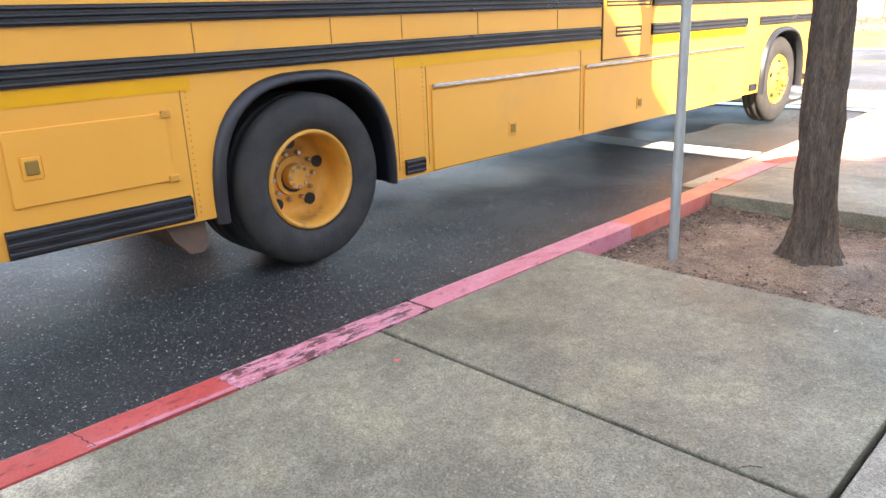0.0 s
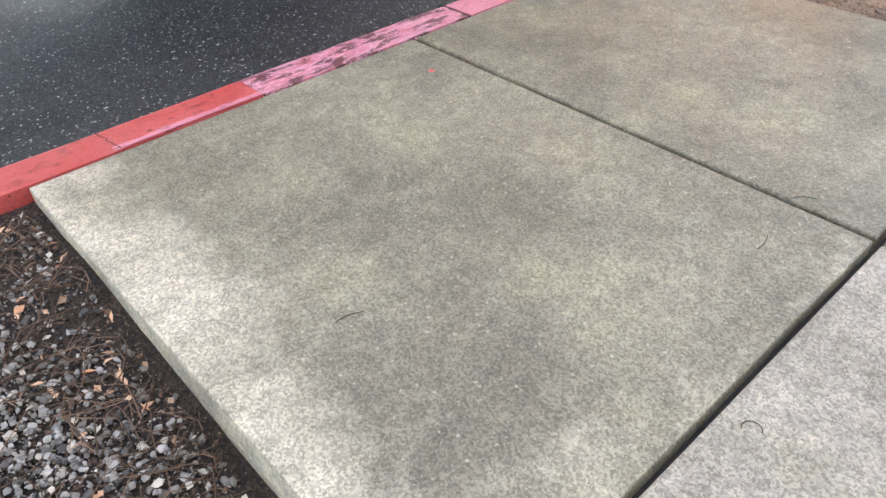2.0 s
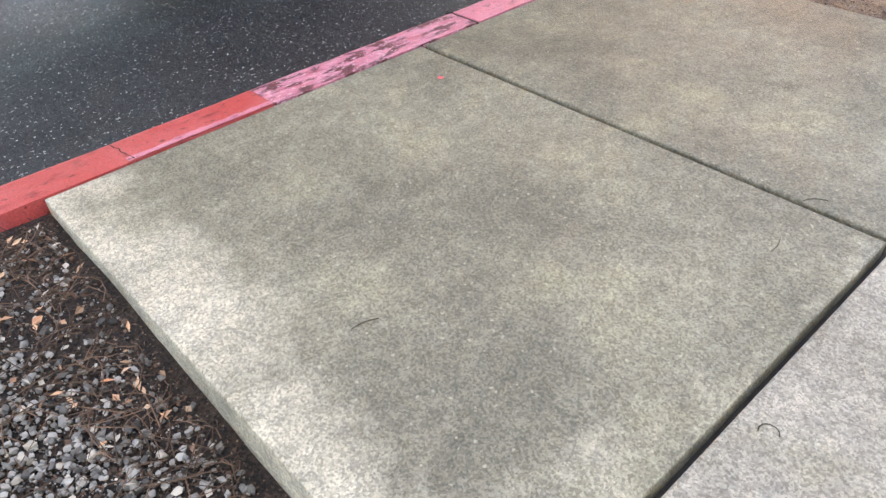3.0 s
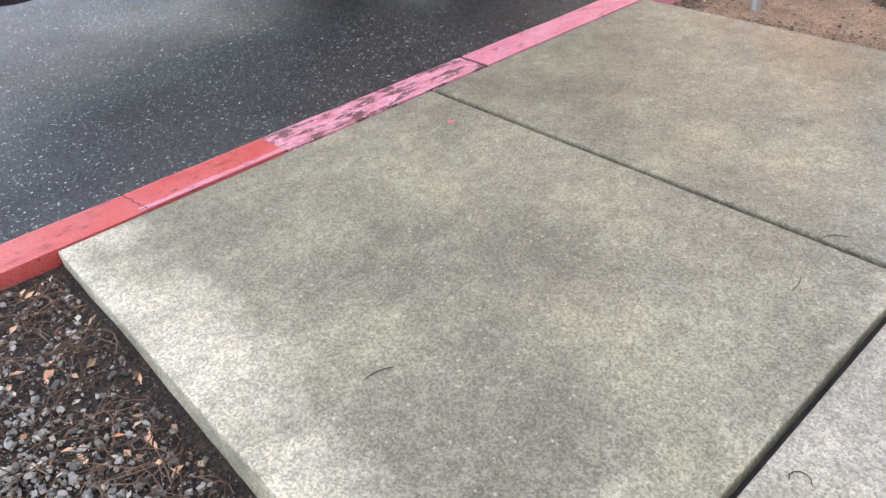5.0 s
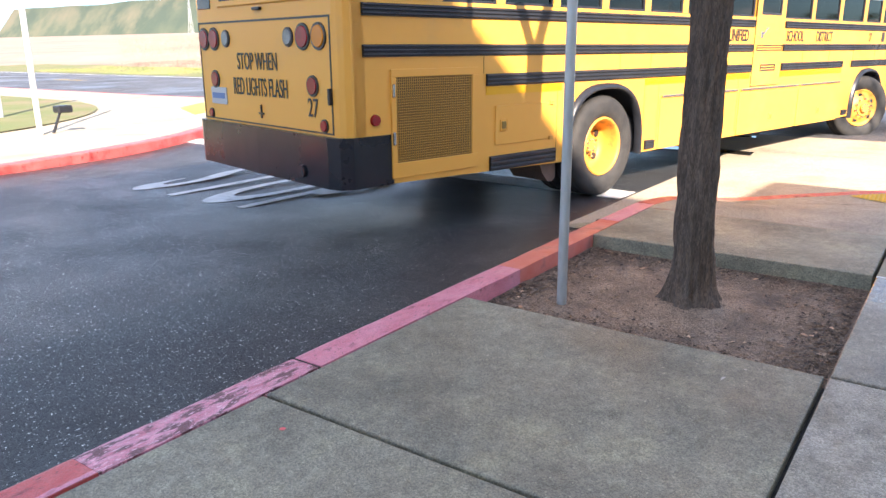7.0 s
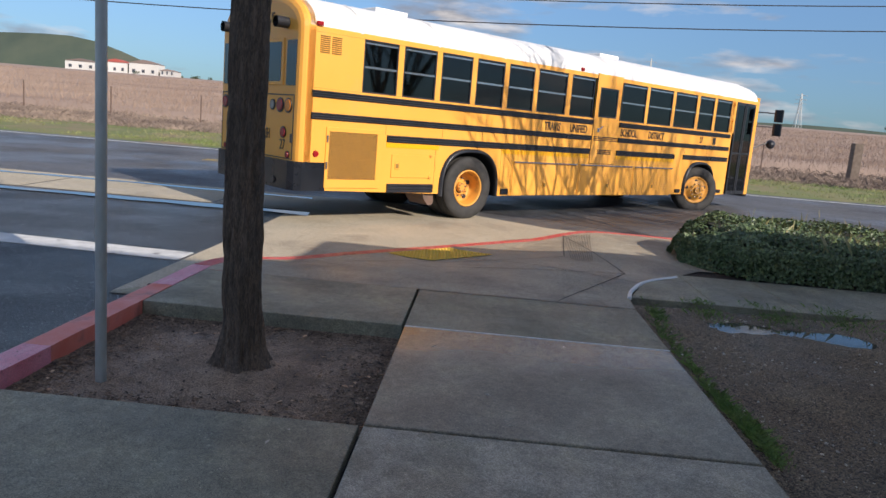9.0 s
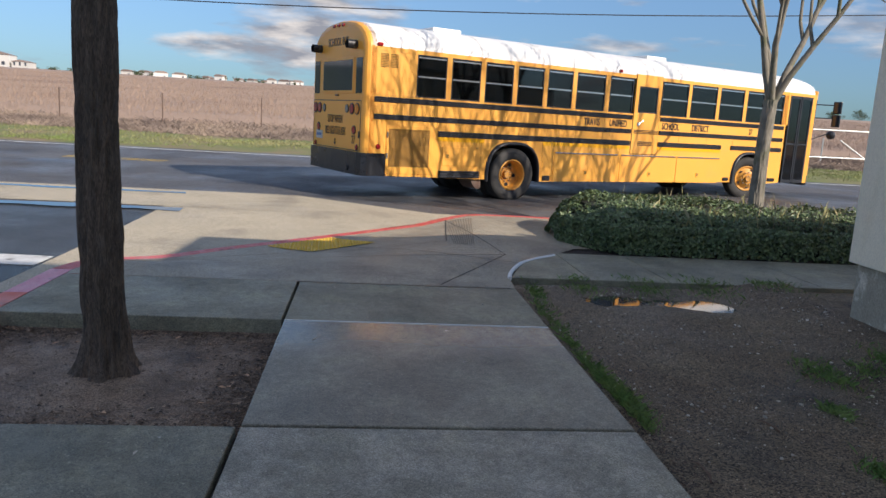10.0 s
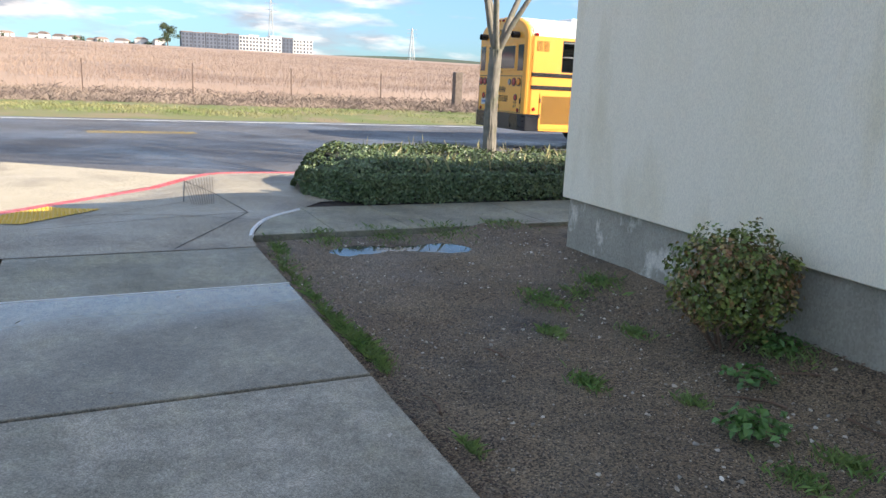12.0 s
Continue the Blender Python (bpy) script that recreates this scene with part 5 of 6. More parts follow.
    for cx, y, dual, left in ((RH, 0.0, True, False), (FH, 0.02, False, False), (RH, W, True, True), (FH, W - 0.02, False, True)):
        w = build_wheel(bus, "wheel", dual)
        if left:
            for c in w.children:
                c.rotation_euler = (0, 0, math.pi)
        wheels.append((w, cx, y, left))
    return bus, wheels


# ---- plants ----
def limb(vs, fs, pts, radii, n=8):
    """A tapered tube along points, added to a mesh's lists."""
    base = len(vs)
    for i, p in enumerate(pts):
        a, b = pts[max(0, i - 1)], pts[min(len(pts) - 1, i + 1)]
        q = (Vector(b) - Vector(a)).to_track_quat("Z", "Y")
        for j in range(n):
            t = 2 * math.pi * j / n
            vs.append(tuple(Vector(p) + q @ Vector((radii[i] * math.cos(t), radii[i] * math.sin(t), 0))))
    for i in range(len(pts) - 1):
        for j in range(n):
            fs.append((base + i * n + j, base + i * n + (j + 1) % n, base + (i + 1) * n + (j + 1) % n, base + (i + 1) * n + j))


def grow(rng, vs, fs, p, d, length, r, depth, n=6):
    pts, radii = [tuple(p)], [r]
    steps = 4
    for i in range(steps):
        d = (d + Vector((rng.uniform(-0.16, 0.16), rng.uniform(-0.16, 0.16), rng.uniform(-0.02, 0.12)))).normalized()
        p = p + d * length / steps
        pts.append(tuple(p))
        radii.append(r * (1 - 0.45 * (i + 1) / steps))
    limb(vs, fs, pts, radii, n)
    if depth <= 0:
        return
    for k in range(3 if depth > 1 else 4):
        side = Vector((rng.uniform(-1, 1), rng.uniform(-1, 1), rng.uniform(0.0, 0.7))).normalized()
        at = Vector(pts[-1 - (k % 3)]) if k else Vector(pts[-1])
        grow(rng, vs, fs, at, (d * 0.9 + side * 0.75).normalized(), length * rng.uniform(0.6, 0.8), r * (0.66 if k == 0 else 0.52), depth - 1, max(4, n - 1))


def bare_tree(x, y, z, trunk, r, seed, label, m, spread=0.5, limbs=4, depth=3, length=1.5, group=""):
    rng = random.Random(seed)
    tree = empty("tree", label, "tree", pose(x, y, z), group)
    vs, fs = [], []
    n = 64
    hs = [0.025 * k for k in range(17)] + [0.4 + (trunk - 0.4) * k / 60 for k in range(1, 61)]
    for i, h in enumerate(hs):
        flare = 1 + 0.8 * math.exp(-h / 0.1)
        for j in range(n):
            a = 2 * math.pi * j / n
            furrow = abs(noise.noise((math.cos(a) * 5.5, math.sin(a) * 5.5, h * 2.4 + seed))) + 0.5 * abs(noise.noise((math.cos(a) * 13, math.sin(a) * 13, h * 6)))
            rr = r * (0.9 + 0.2 * min(1, furrow * 1.6)) * flare * (1 - 0.16 * h / trunk) * (1 + 0.09 * noise.noise((math.cos(a) * 2, math.sin(a) * 2, h * 0.8 + seed)) + 0.25 * (flare - 1) * math.cos(5 * a + seed))
            vs.append((rr * math.cos(a) + 0.03 * math.sin(h * 0.9 + seed), rr * math.sin(a) + 0.02 * math.sin(h * 1.3), h - 0.06))
    for i in range(len(hs) - 1):
        for j in range(n):
            fs.append((i * n + j, i * n + (j + 1) % n, (i + 1) * n + (j + 1) % n, (i + 1) * n + j))
    mesh_object("trunk", vs, fs, m, tree, "", True)
    vs, fs = [], []
    for k in range(limbs):
        a = 2 * math.pi * k / limbs + rng.uniform(-0.3, 0.3)
        d = Vector((math.cos(a) * spread, math.sin(a) * spread, 1)).normalized()
        grow(rng, vs, fs, Vector((0.03 * math.sin(trunk * 0.9 + seed), 0, trunk - 0.16)), d, length * rng.uniform(0.85, 1.15), r * 0.52, depth)
    mesh_object("crown", vs, fs, m, tree, "bare winter branches", True)
    return tree


def leaf_cloud(n, inside, size, rng, tall=1.0):
    """n small bent leaves at places that inside() gives with an outward way."""
    vs, fs = [], []
    for _ in range(n):
        p, out = inside(rng)
        d = (Vector(out) + Vector((rng.gauss(0, 0.6), rng.gauss(0, 0.6), rng.gauss(0.25, 0.5)))).normalized()
        s = d.orthogonal().normalized()
        s = Matrix.Rotation(rng.uniform(0, 6.28), 3, d) @ s
        up = d.cross(s)
        L, Wd = size * rng.uniform(0.6, 1.3) * tall, size * rng.uniform(0.3, 0.5)
        b = len(vs)
        p = Vector(p)
        vs += [tuple(p - s * L / 2), tuple(p + up * Wd + d * Wd * 0.4), tuple(p + s * L / 2), tuple(p - up * Wd + d * Wd * 0.4)]
        fs += [(b, b + 1, b + 2), (b, b + 2, b + 3)]
    return vs, fs


def blades(n, where, h0, h1, w, rng, lean=0.35):
    """n grass blades: slim bent triangles. where() gives x, y, z and a scale."""
    vs, fs = [], []
    for _ in range(n):
        x, y, z, s = where(rng)
        a = rng.uniform(0, 6.28)
        h = rng.uniform(h0, h1) * s
        dx, dy = math.cos(a), math.sin(a)
        ww = w * s * rng.uniform(0.7, 1.3)
        lx, ly = rng.gauss(0, lean) * h, rng.gauss(0, lean) * h
        b = len(vs)
        vs += [(x - dx * ww, y - dy * ww, z - 0.01), (x + dx * ww, y + dy * ww, z - 0.01), (x + lx * 0.35 + dx * ww * 0.7, y + ly * 0.35 + dy * ww * 0.7, z + h * 0.55), (x + lx, y + ly, z + h)]
        fs += [(b, b + 1, b + 2), (b, b + 2, b + 3)]
    return vs, fs


def build_plants(soil_z, pit_z):
    bare_tree(0.8, -1.01, -0.04, 3.1, 0.105, 3, "street tree with dark rough bark in a soil pit", M_BARK, 0.5, 4, 3, 1.5)
    bare_tree(6.2, -7.55, -0.02, 1.95, 0.095, 8, "bare street tree with pale bark behind a hedge", M_BARKPALE, 0.42, 5, 4, 1.75, "street trees")
    bare_tree(6.2, -12.9, -0.02, 2.3, 0.11, 21, "bare street tree with pale bark", M_BARKPALE, 0.5, 6, 4, 2.2, "street trees")
    bare_tree(6.25, -10.3, -0.02, 2.0, 0.1, 33, "bare street tree with pale bark", M_BARKPALE, 0.5, 5, 4, 1.95, "street trees")
    # hedge
    rng = random.Random(5)
    hedge = empty("hedge", "dense dark green clipped hedge beside a walk", "hedge")
    y0, y1, xa, xb, top = -19.0, -4.7, 4.85, 7.0, 0.5

    def prof(y):
        return min(1, max(0.06, (y1 - y) / 0.5)) ** 0.5

    def inside(r):
        while True:
            y = y1 - (y1 - y0) * r.random() ** 1.7
            e = prof(y)
            a = r.uniform(0.02, math.pi - 0.02)
            k = 1 + 0.14 * noise.noise((y * 1.7, a * 1.5, 2)) + 0.1 * noise.noise((y * 5, a * 4, 7))
            k *= r.uniform(0.86, 1.03)
            cx, hw = (xa + xb) / 2, (xb - xa) / 2
            ca, sa = math.cos(a), math.sin(a)
            px = cx - hw * e * k * math.copysign(abs(ca) ** 0.55, ca)
            pz = (top + 0.12 * noise.noise((y * 0.8, 3, px))) * e * k * sa ** 0.5
            return (px, y, max(0.02, pz)), (-ca, 0.25 if y > y1 - 0.8 else 0, sa)
    vs, fs = leaf_cloud(48000, inside, 0.043, rng)
    tagged(mesh_object("foliage", vs, fs, M_HEDGE, hedge, "small dark green leaves"), kind="stuff")

    def skirt(r):
        y = y1 - (y1 - y0) * r.random() ** 1.7
        z = 0.34 * r.random()
        x = xa - 0.13 + 1.05 * (1 - prof(y)) + 0.07 * noise.noise((y * 3, z * 4, 1)) + 0.1 * r.random()
        return (x, y, z), (-1, 0.3, 0.3)
    vs, fs = leaf_cloud(14000, skirt, 0.043, rng)
    tagged(mesh_object("foliage", vs, fs, M_HEDGE, hedge, "small dark green leaves"), kind="stuff")
    vs, fs = blades(520, lambda r: (*(lambda p: (p[0], min(p[1], -5.6 - 2.5 * r.random()), max(0.34, p[2] - 0.05)))(inside(r)[0]), 1), 0.09, 0.24, 0.007, rng, 0.3)
    tagged(mesh_object("dry_shoot_mass", vs, fs, M_HEDGETIP, hedge, "pale dry shoot tips"), kind="stuff")
    # Solid near-black block: the shade deep in the hedge is its colour.
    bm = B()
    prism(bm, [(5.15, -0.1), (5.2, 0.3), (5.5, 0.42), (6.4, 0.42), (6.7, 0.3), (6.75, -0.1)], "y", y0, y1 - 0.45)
    part("core", bm, M_TWIGSHADE, hedge, "solid dark core coloured as the shade between twigs")
    # shrub
    shrub = empty("shrub", "small round shrub with green and reddish leaves", "shrub", pose(-0.2, -5.66, soil_z(-0.2, -5.66) - 0.02))
    for k in range(9):
        a = 2 * math.pi * k / 9
        vs, fs = [], []
        grow(rng, vs, fs, Vector((0.03 * math.cos(a), 0.03 * math.sin(a), -0.03)), Vector((math.cos(a) * 0.7, math.sin(a) * 0.7, 1)).normalized(), 0.27, 0.011, 1, 5)
        mesh_object("stem", vs, fs, M_TWIG, shrub)

    def ball(r):
        while True:
            d = Vector((r.gauss(0, 1), r.gauss(0, 1), r.gauss(0, 1))).normalized()
            k = r.random() ** 0.3 * (1 + 0.22 * noise.noise(d * 2.2) + 0.12 * noise.noise(d * 6))
            p = Vector((d.x * 0.34 * k, d.y * 0.37 * k, 0.4 + d.z * 0.31 * k))
            if p.z > 0.12:
                return tuple(p), tuple(d)
    vs, fs = leaf_cloud(5200, ball, 0.033, rng)
    tagged(mesh_object("leaves", vs, fs, M_SHRUB, shrub, "green leaves tinged red at the tips"), kind="stuff")
    # weeds and grass on the soil
    spots = [(1.08, -5.75, 0.07, 3), (1.0, -5.5, 0.05, 1), (0.95, -5.2, 0.09, 3), (0.35, -4.86, 0.035, 2), (0.2, -5.36, 0.04, 2), (-0.33, -4.64, 0.04, 2), (-0.69, -4.98, 0.03, 1), (-1.36, -5.15, 0.05, 2), (-1.39, -4.86, 0.05, 2),
             (-0.43, -5.83, 0.07, 3), (0.32, -3.72, 0.08, 4), (0.55, -3.71, 0.1, 5), (0.8, -3.7, 0.07, 2), (1.05, -3.69, 0.08, 2), (1.45, -3.7, 0.09, 1), (1.9, -3.7, 0.1, 1), (2.4, -3.7, 0.12, 1), (-0.74, -3.78, 0.03, 1),
             (2.9, -3.78, 0.1, 2), (3.15, -4.3, 0.1, 2), (3.18, -4.9, 0.12, 2), (3.17, -5.5, 0.12, 2), (3.18, -6.1, 0.12, 2)]
    spots = [q[:3] for q in spots for _ in range(q[3])]

    def where(r):
        cx, cy, s = r.choice(spots)
        x, y = cx + r.gauss(0, s * 1.5), min(-3.66, cy - abs(r.gauss(0, s * 0.5)) if cy > -3.8 else cy + r.gauss(0, s * 0.9))
        return x, y, soil_z(x, y) if x < 3.25 else 0, 1
    vs, fs = blades(6500, where, 0.01, 0.045, 0.0022, rng, 0.8)
    tagged(mesh_object("weeds", vs, fs, M_WEEDGRASS), "low green weeds sprouting from bare soil", "weeds", kind="stuff")
    for x, y in ((-1.06, -4.94), (-1.0, -5.04), (-0.62, -5.42), (-0.42, -5.85)):
        def rosette(r, x=x, y=y):
            a, q = r.uniform(0, 6.28), r.uniform(0.02, 0.14)
            return (x + q * math.cos(a), y + q * math.sin(a), soil_z(x, y) + 0.03 + 0.05 * r.random()), (math.cos(a) * 0.4, math.sin(a) * 0.4, 1)
        vs, fs = leaf_cloud(60, rosette, 0.05, rng)
        tagged(mesh_object("broadleaf_weed", vs, fs, M_WEED), "broad green weed on damp soil", "weed", "weeds by the wall", "stuff")
    # pebbles on the soil, mulch and stones by the slab, chips in the pit
    def pebbles(name, n, where, r0, r1, m, label, cat, flat=0.6):
        vs, fs = [], []
        for _ in range(n):
            x, y, z = where(rng)
            r = r0 + (r1 - r0) * rng.random() ** 3
            b = len(vs)
            q = Euler((rng.uniform(0, 6), rng.uniform(0, 6), rng.uniform(0, 6))).to_matrix()
            ax = Vector((r * rng.uniform(0.7, 1.3), r * rng.uniform(0.6, 1.1), r * rng.uniform(0.5, 0.9)))
            for v in ((1, 0, 0), (-1, 0, 0), (0, 1, 0), (0, -1, 0), (0, 0, 1), (0, 0, -1), (0.62, 0.62, 0.5), (-0.62, 0.6, -0.45), (0.6, -0.62, -0.5), (-0.6, -0.6, 0.5)):
                p = q @ Vector((v[0] * ax.x, v[1] * ax.y, v[2] * ax.z))
                vs.append((x + p.x, y + p.y, z + p.z * flat + r * 0.15))
            for f in ((0, 2, 6), (2, 4, 6), (4, 0, 6), (0, 3, 8), (3, 5, 8), (5, 0, 8), (1, 2, 7), (2, 5, 7), (5, 1, 7), (1, 3, 9), (3, 4, 9), (4, 1, 9), (0, 5, 2), (0, 4, 3), (1, 4, 2), (1, 5, 3)):
                fs.append(tuple(b + i for i in f))
        return tagged(mesh_object(name, vs, fs, m), label, cat, kind="stuff")
    def on_soil(r):
        while True:
            x, y = r.uniform(-2.5, 3.2), r.uniform(-6.1, -3.7)
            if r.random() < 0.5 + 1.1 * noise.noise((x * 1.4, y * 1.4, 8)):
                return x, y, soil_z(x, y)
    pebbles("gravel", 20000, on_soil, 0.002, 0.0095, M_GRIT, "brown grit on damp soil", "gravel")
    pebbles("pebble_scatter", 1500, on_soil, 0.003, 0.017, M_STONEPALE, "scattered pale pebbles on damp soil", "gravel")
    def in_mulch(r):
        x, y = -2.99 - abs(r.gauss(0, 0.9)), r.uniform(-1.8, -0.02)
        return x, y, mulch_z(x, y)
    def stones_far(r):
        while True:
            x, y = -3.02 - abs(r.gauss(0, 0.8)), -0.1 - 1.7 * r.random()
            if r.random() < smoothstep(-0.12, 0.2, -3.16 - x + 0.25 * (-0.8 - y)) + 0.07:
                return x, y, mulch_z(x, y) + 0.01
    pebbles("gravel", 17000, stones_far, 0.002, 0.0145, M_STONE, "grey stones in a mulch bed", "gravel", 0.8)
    pebbles("gravel", 700, stones_far, 0.004, 0.018, M_STONEPALE, "larger pale stones in a mulch bed", "gravel", 0.7)
    pebbles("gravel", 1600, lambda r: (lambda x, y: (x, y, mulch_z(x, y) + 0.008))(-3.0 - 0.6 * r.random(), -0.04 - 1.75 * r.random()), 0.003, 0.013, M_STONE, "loose stones among bark mulch", "gravel", 0.75)
    pebbles("bark_chips", 7000, in_mulch, 0.002, 0.011, M_CHIPDARK, "dark wet bark chips", "mulch", 0.8)

    def litter(name, n, where, size, m, label, cat, slim=1.0, tilt=0.35, lift=0.012):
        vs, fs = [], []
        for _ in range(n):
            x, y, z = where(rng)
            L, Wd = size * rng.uniform(0.5, 1.4), slim * size * rng.uniform(0.12, 0.35)
            q = Euler((rng.gauss(0, tilt), rng.gauss(0, tilt), rng.uniform(0, 6.3))).to_matrix()
            b = len(vs)
            for v in ((-L / 2, 0, 0), (0, -Wd, 0.12 * L), (L / 2, 0, 0.03 * L), (0, Wd, 0.1 * L), (0, 0, -0.02 * L)):
                p = q @ Vector(v)
                vs.append((x + p.x, y + p.y, z + lift + p.z))
            fs += [(b, b + 1, b + 4), (b + 1, b + 2, b + 4), (b + 2, b + 3, b + 4), (b + 3, b, b + 4)]
        return tagged(mesh_object(name, vs, fs, m), label, cat, kind="stuff")
    def by_slab(r):
        x, y = -3.0 - abs(r.gauss(0, 0.2)), -0.05 - 1.7 * r.random()
        return x, y, mulch_z(x, y) + 0.012
    litter("dry_leaves", 60, by_slab, 0.024, M_LEAFPALE, "small bleached leaves on mulch", "leaf litter", 1.1)
    litter("dry_leaves", 80, by_slab, 0.03, M_LEAFDRY, "curled tan leaves on mulch", "leaf litter", 1.0)
    litter("bark_chips", 2200, in_mulch, 0.02, M_CHIPDARK, "shredded brown bark mulch", "mulch", 0.45)

    def strands(name, n, where, l0, l1, thick, m, label, cat):
        """Thin bent twigs and needles lying on the bed."""
        vs, fs = [], []
        for _ in range(n):
            x, y, z = where(rng)
            a, bend, L = rng.uniform(0, 6.28), rng.gauss(0, 0.5), rng.uniform(l0, l1)
            pts = []
            for k in range(5):
                pts.append((x, y, z + 0.012 + 0.006 * math.sin(k)))
                x, y, a = x + math.cos(a) * L / 4, y + math.sin(a) * L / 4, a + bend * 0.5
            if max(q[0] for q in pts) > -2.985 and name != "twig_strand":
                continue
            w = thick * rng.uniform(0.6, 1.5)
            limb(vs, fs, pts, [w, w, w, w * 0.8, w * 0.5], 4)
        return tagged(mesh_object(name, vs, fs, m), label, cat, kind="stuff")
    strands("twigs", 420, in_mulch, 0.03, 0.13, 0.0011, M_TWIG, "dark twigs and needles on mulch", "leaf litter")
    strands("twigs", 380, by_slab, 0.05, 0.2, 0.0012, M_TWIG, "long brown needles against the slab edge", "leaf litter")
    for x, y, a, bend in ((-2.653, -1.093, 0.05, -0.12), (-1.722, -1.627, -0.1, 0.1), (-2.254, -1.885, 0.35, -0.6), (-1.455, -1.58, -0.3, -0.2)):
        vs, fs, pts = [], [], []
        for k in range(7):
            pts.append((x, y, 0.003))
            x, y, a = x + math.cos(a) * 0.012, y + math.sin(a) * 0.012, a + bend
        limb(vs, fs, pts, [0.0011] * 7, 5)
        tagged(mesh_object("twig", vs, fs, M_TWIGSHADE), "thin dark curled twig on concrete", "twig")
    def soil_edge(r):
        x = r.uniform(-2.4, 0.35) if r.random() < 0.8 else r.uniform(0.35, 3.0)
        y = -3.66 - abs(r.gauss(0, 0.1))
        return x, y, soil_z(x, y)
    litter("bark_chips", 1500, soil_edge, 0.018, M_CHIPDARK, "dark rotting litter along the walk edge", "leaf litter", 0.8, 0.2)

    def wall_foot(r):
        x, y = r.uniform(-2.6, 0.6), -6.05 + abs(r.gauss(0, 0.35))
        return x, y, soil_z(x, y)
    litter("bark_chips", 1600, wall_foot, 0.022, M_CHIP, "brown leaf litter at the foot of the wall", "leaf litter", 0.9, 0.2)
    litter("dry_leaves", 90, wall_foot, 0.04, M_CHIP, "brown dead leaves at the foot of the wall", "leaf litter")
    for x, y, a, L in ((-0.42, -3.8, -0.5, 0.2), (0.1, -4.4, -0.2, 0.15), (-0.9, -5.35, 0.3, 0.28), (-1.1, -5.5, 2.8, 0.24), (-0.75, -5.75, 0.8, 0.3)):
        vs, fs = [], []
        z0 = soil_z(x, y) + 0.012
        limb(vs, fs, [(x + L * k / 4 * math.cos(a + 0.12 * k), y + L * k / 4 * math.sin(a + 0.12 * k), z0 + 0.004 * (k % 2)) for k in range(5)], [0.006, 0.0055, 0.005, 0.004, 0.002], 6)
        tagged(mesh_object("stick", vs, fs, M_TWIG), "short broken stick on bare soil", "stick")

    def in_pit(r):
        while True:
            x, y = r.uniform(0.02, 1.67), r.uniform(-1.8, -0.02)
            d = math.hypot(x - 0.78, y + 0.97)
            edge = min(x, 1.69 - x, -y, y + 1.83)
            if d > 0.2 and r.random() < 0.012 + 0.95 * math.exp(-edge / 0.11):
                return x, y, pit_z(x, y)
    litter("bark_chips", 7500, in_pit, 0.021, M_CHIP, "brown bark chips round the pit edge", "mulch", 1.5, 0.14, 0.009)
    litter("dry_leaves", 90, in_pit, 0.036, M_LEAFDRY, "dry leaves in the tree pit", "leaf litter", 1.2, 0.2, 0.004)
    for x, y in [(0.5, -2.4), (0.23, -2.407), (-0.63, -3.49), (-0.16, -1.53), (-0.3, -1.48), (1.5, -2.9)] + [(rng.uniform(-1.2, 4.5), rng.uniform(-3.5, -1.95)) for _ in range(12)]:
        litter("fallen_leaf", 1, lambda r, x=x, y=y: (x, y, 0.0), 0.035, M_LEAFPALE, "small pale fallen leaf on concrete", "leaf")
    # field: tall dry grass, brush by the fence, green verge
    def far_field(r):
        while True:
            az, q = r.uniform(-0.72, 1.02), 34 * (9.5 ** r.random())
            x, y = -3 + q * math.cos(az), -2.4 + q * math.sin(az)
            if x > 33.5:
                return x, y, ground_z(x, y), max(1.0, (q / 38) ** 0.5)
    vs, fs = blades(240000, far_field, 0.08, 0.32, 0.0045, rng, 0.16)
    tagged(mesh_object("field_grass", vs, fs, M_DRYGRASS), "tall dry tan grass over a wide field", "grass", kind="stuff")

    def brush(r):
        x, y = r.uniform(26.5, 34), r.uniform(-28, 48)
        return x, y, ground_z(x, y), 1
    vs, fs = blades(70000, brush, 0.04, 0.22, 0.007, rng, 0.9)
    tagged(mesh_object("dead_brush", vs, fs, M_BRUSH), "low tangled dead brush along a fence", "brush", kind="stuff")

    def verge(r):
        while True:
            x, y = 21.3 + 5.2 * r.random() ** 1.1, r.uniform(-28, 48)
            if r.random() < 0.35 + 1.6 * noise.noise((x * 0.35, y * 0.12, 6)):
                return x, y, ground_z(x, y) + 0.02, 1
    vs, fs = blades(45000, verge, 0.02, 0.11, 0.009, rng, 0.6)
    tagged(mesh_object("verge_grass", vs, fs, M_GRASS), "fresh green grass along the verge", "grass", kind="stuff")


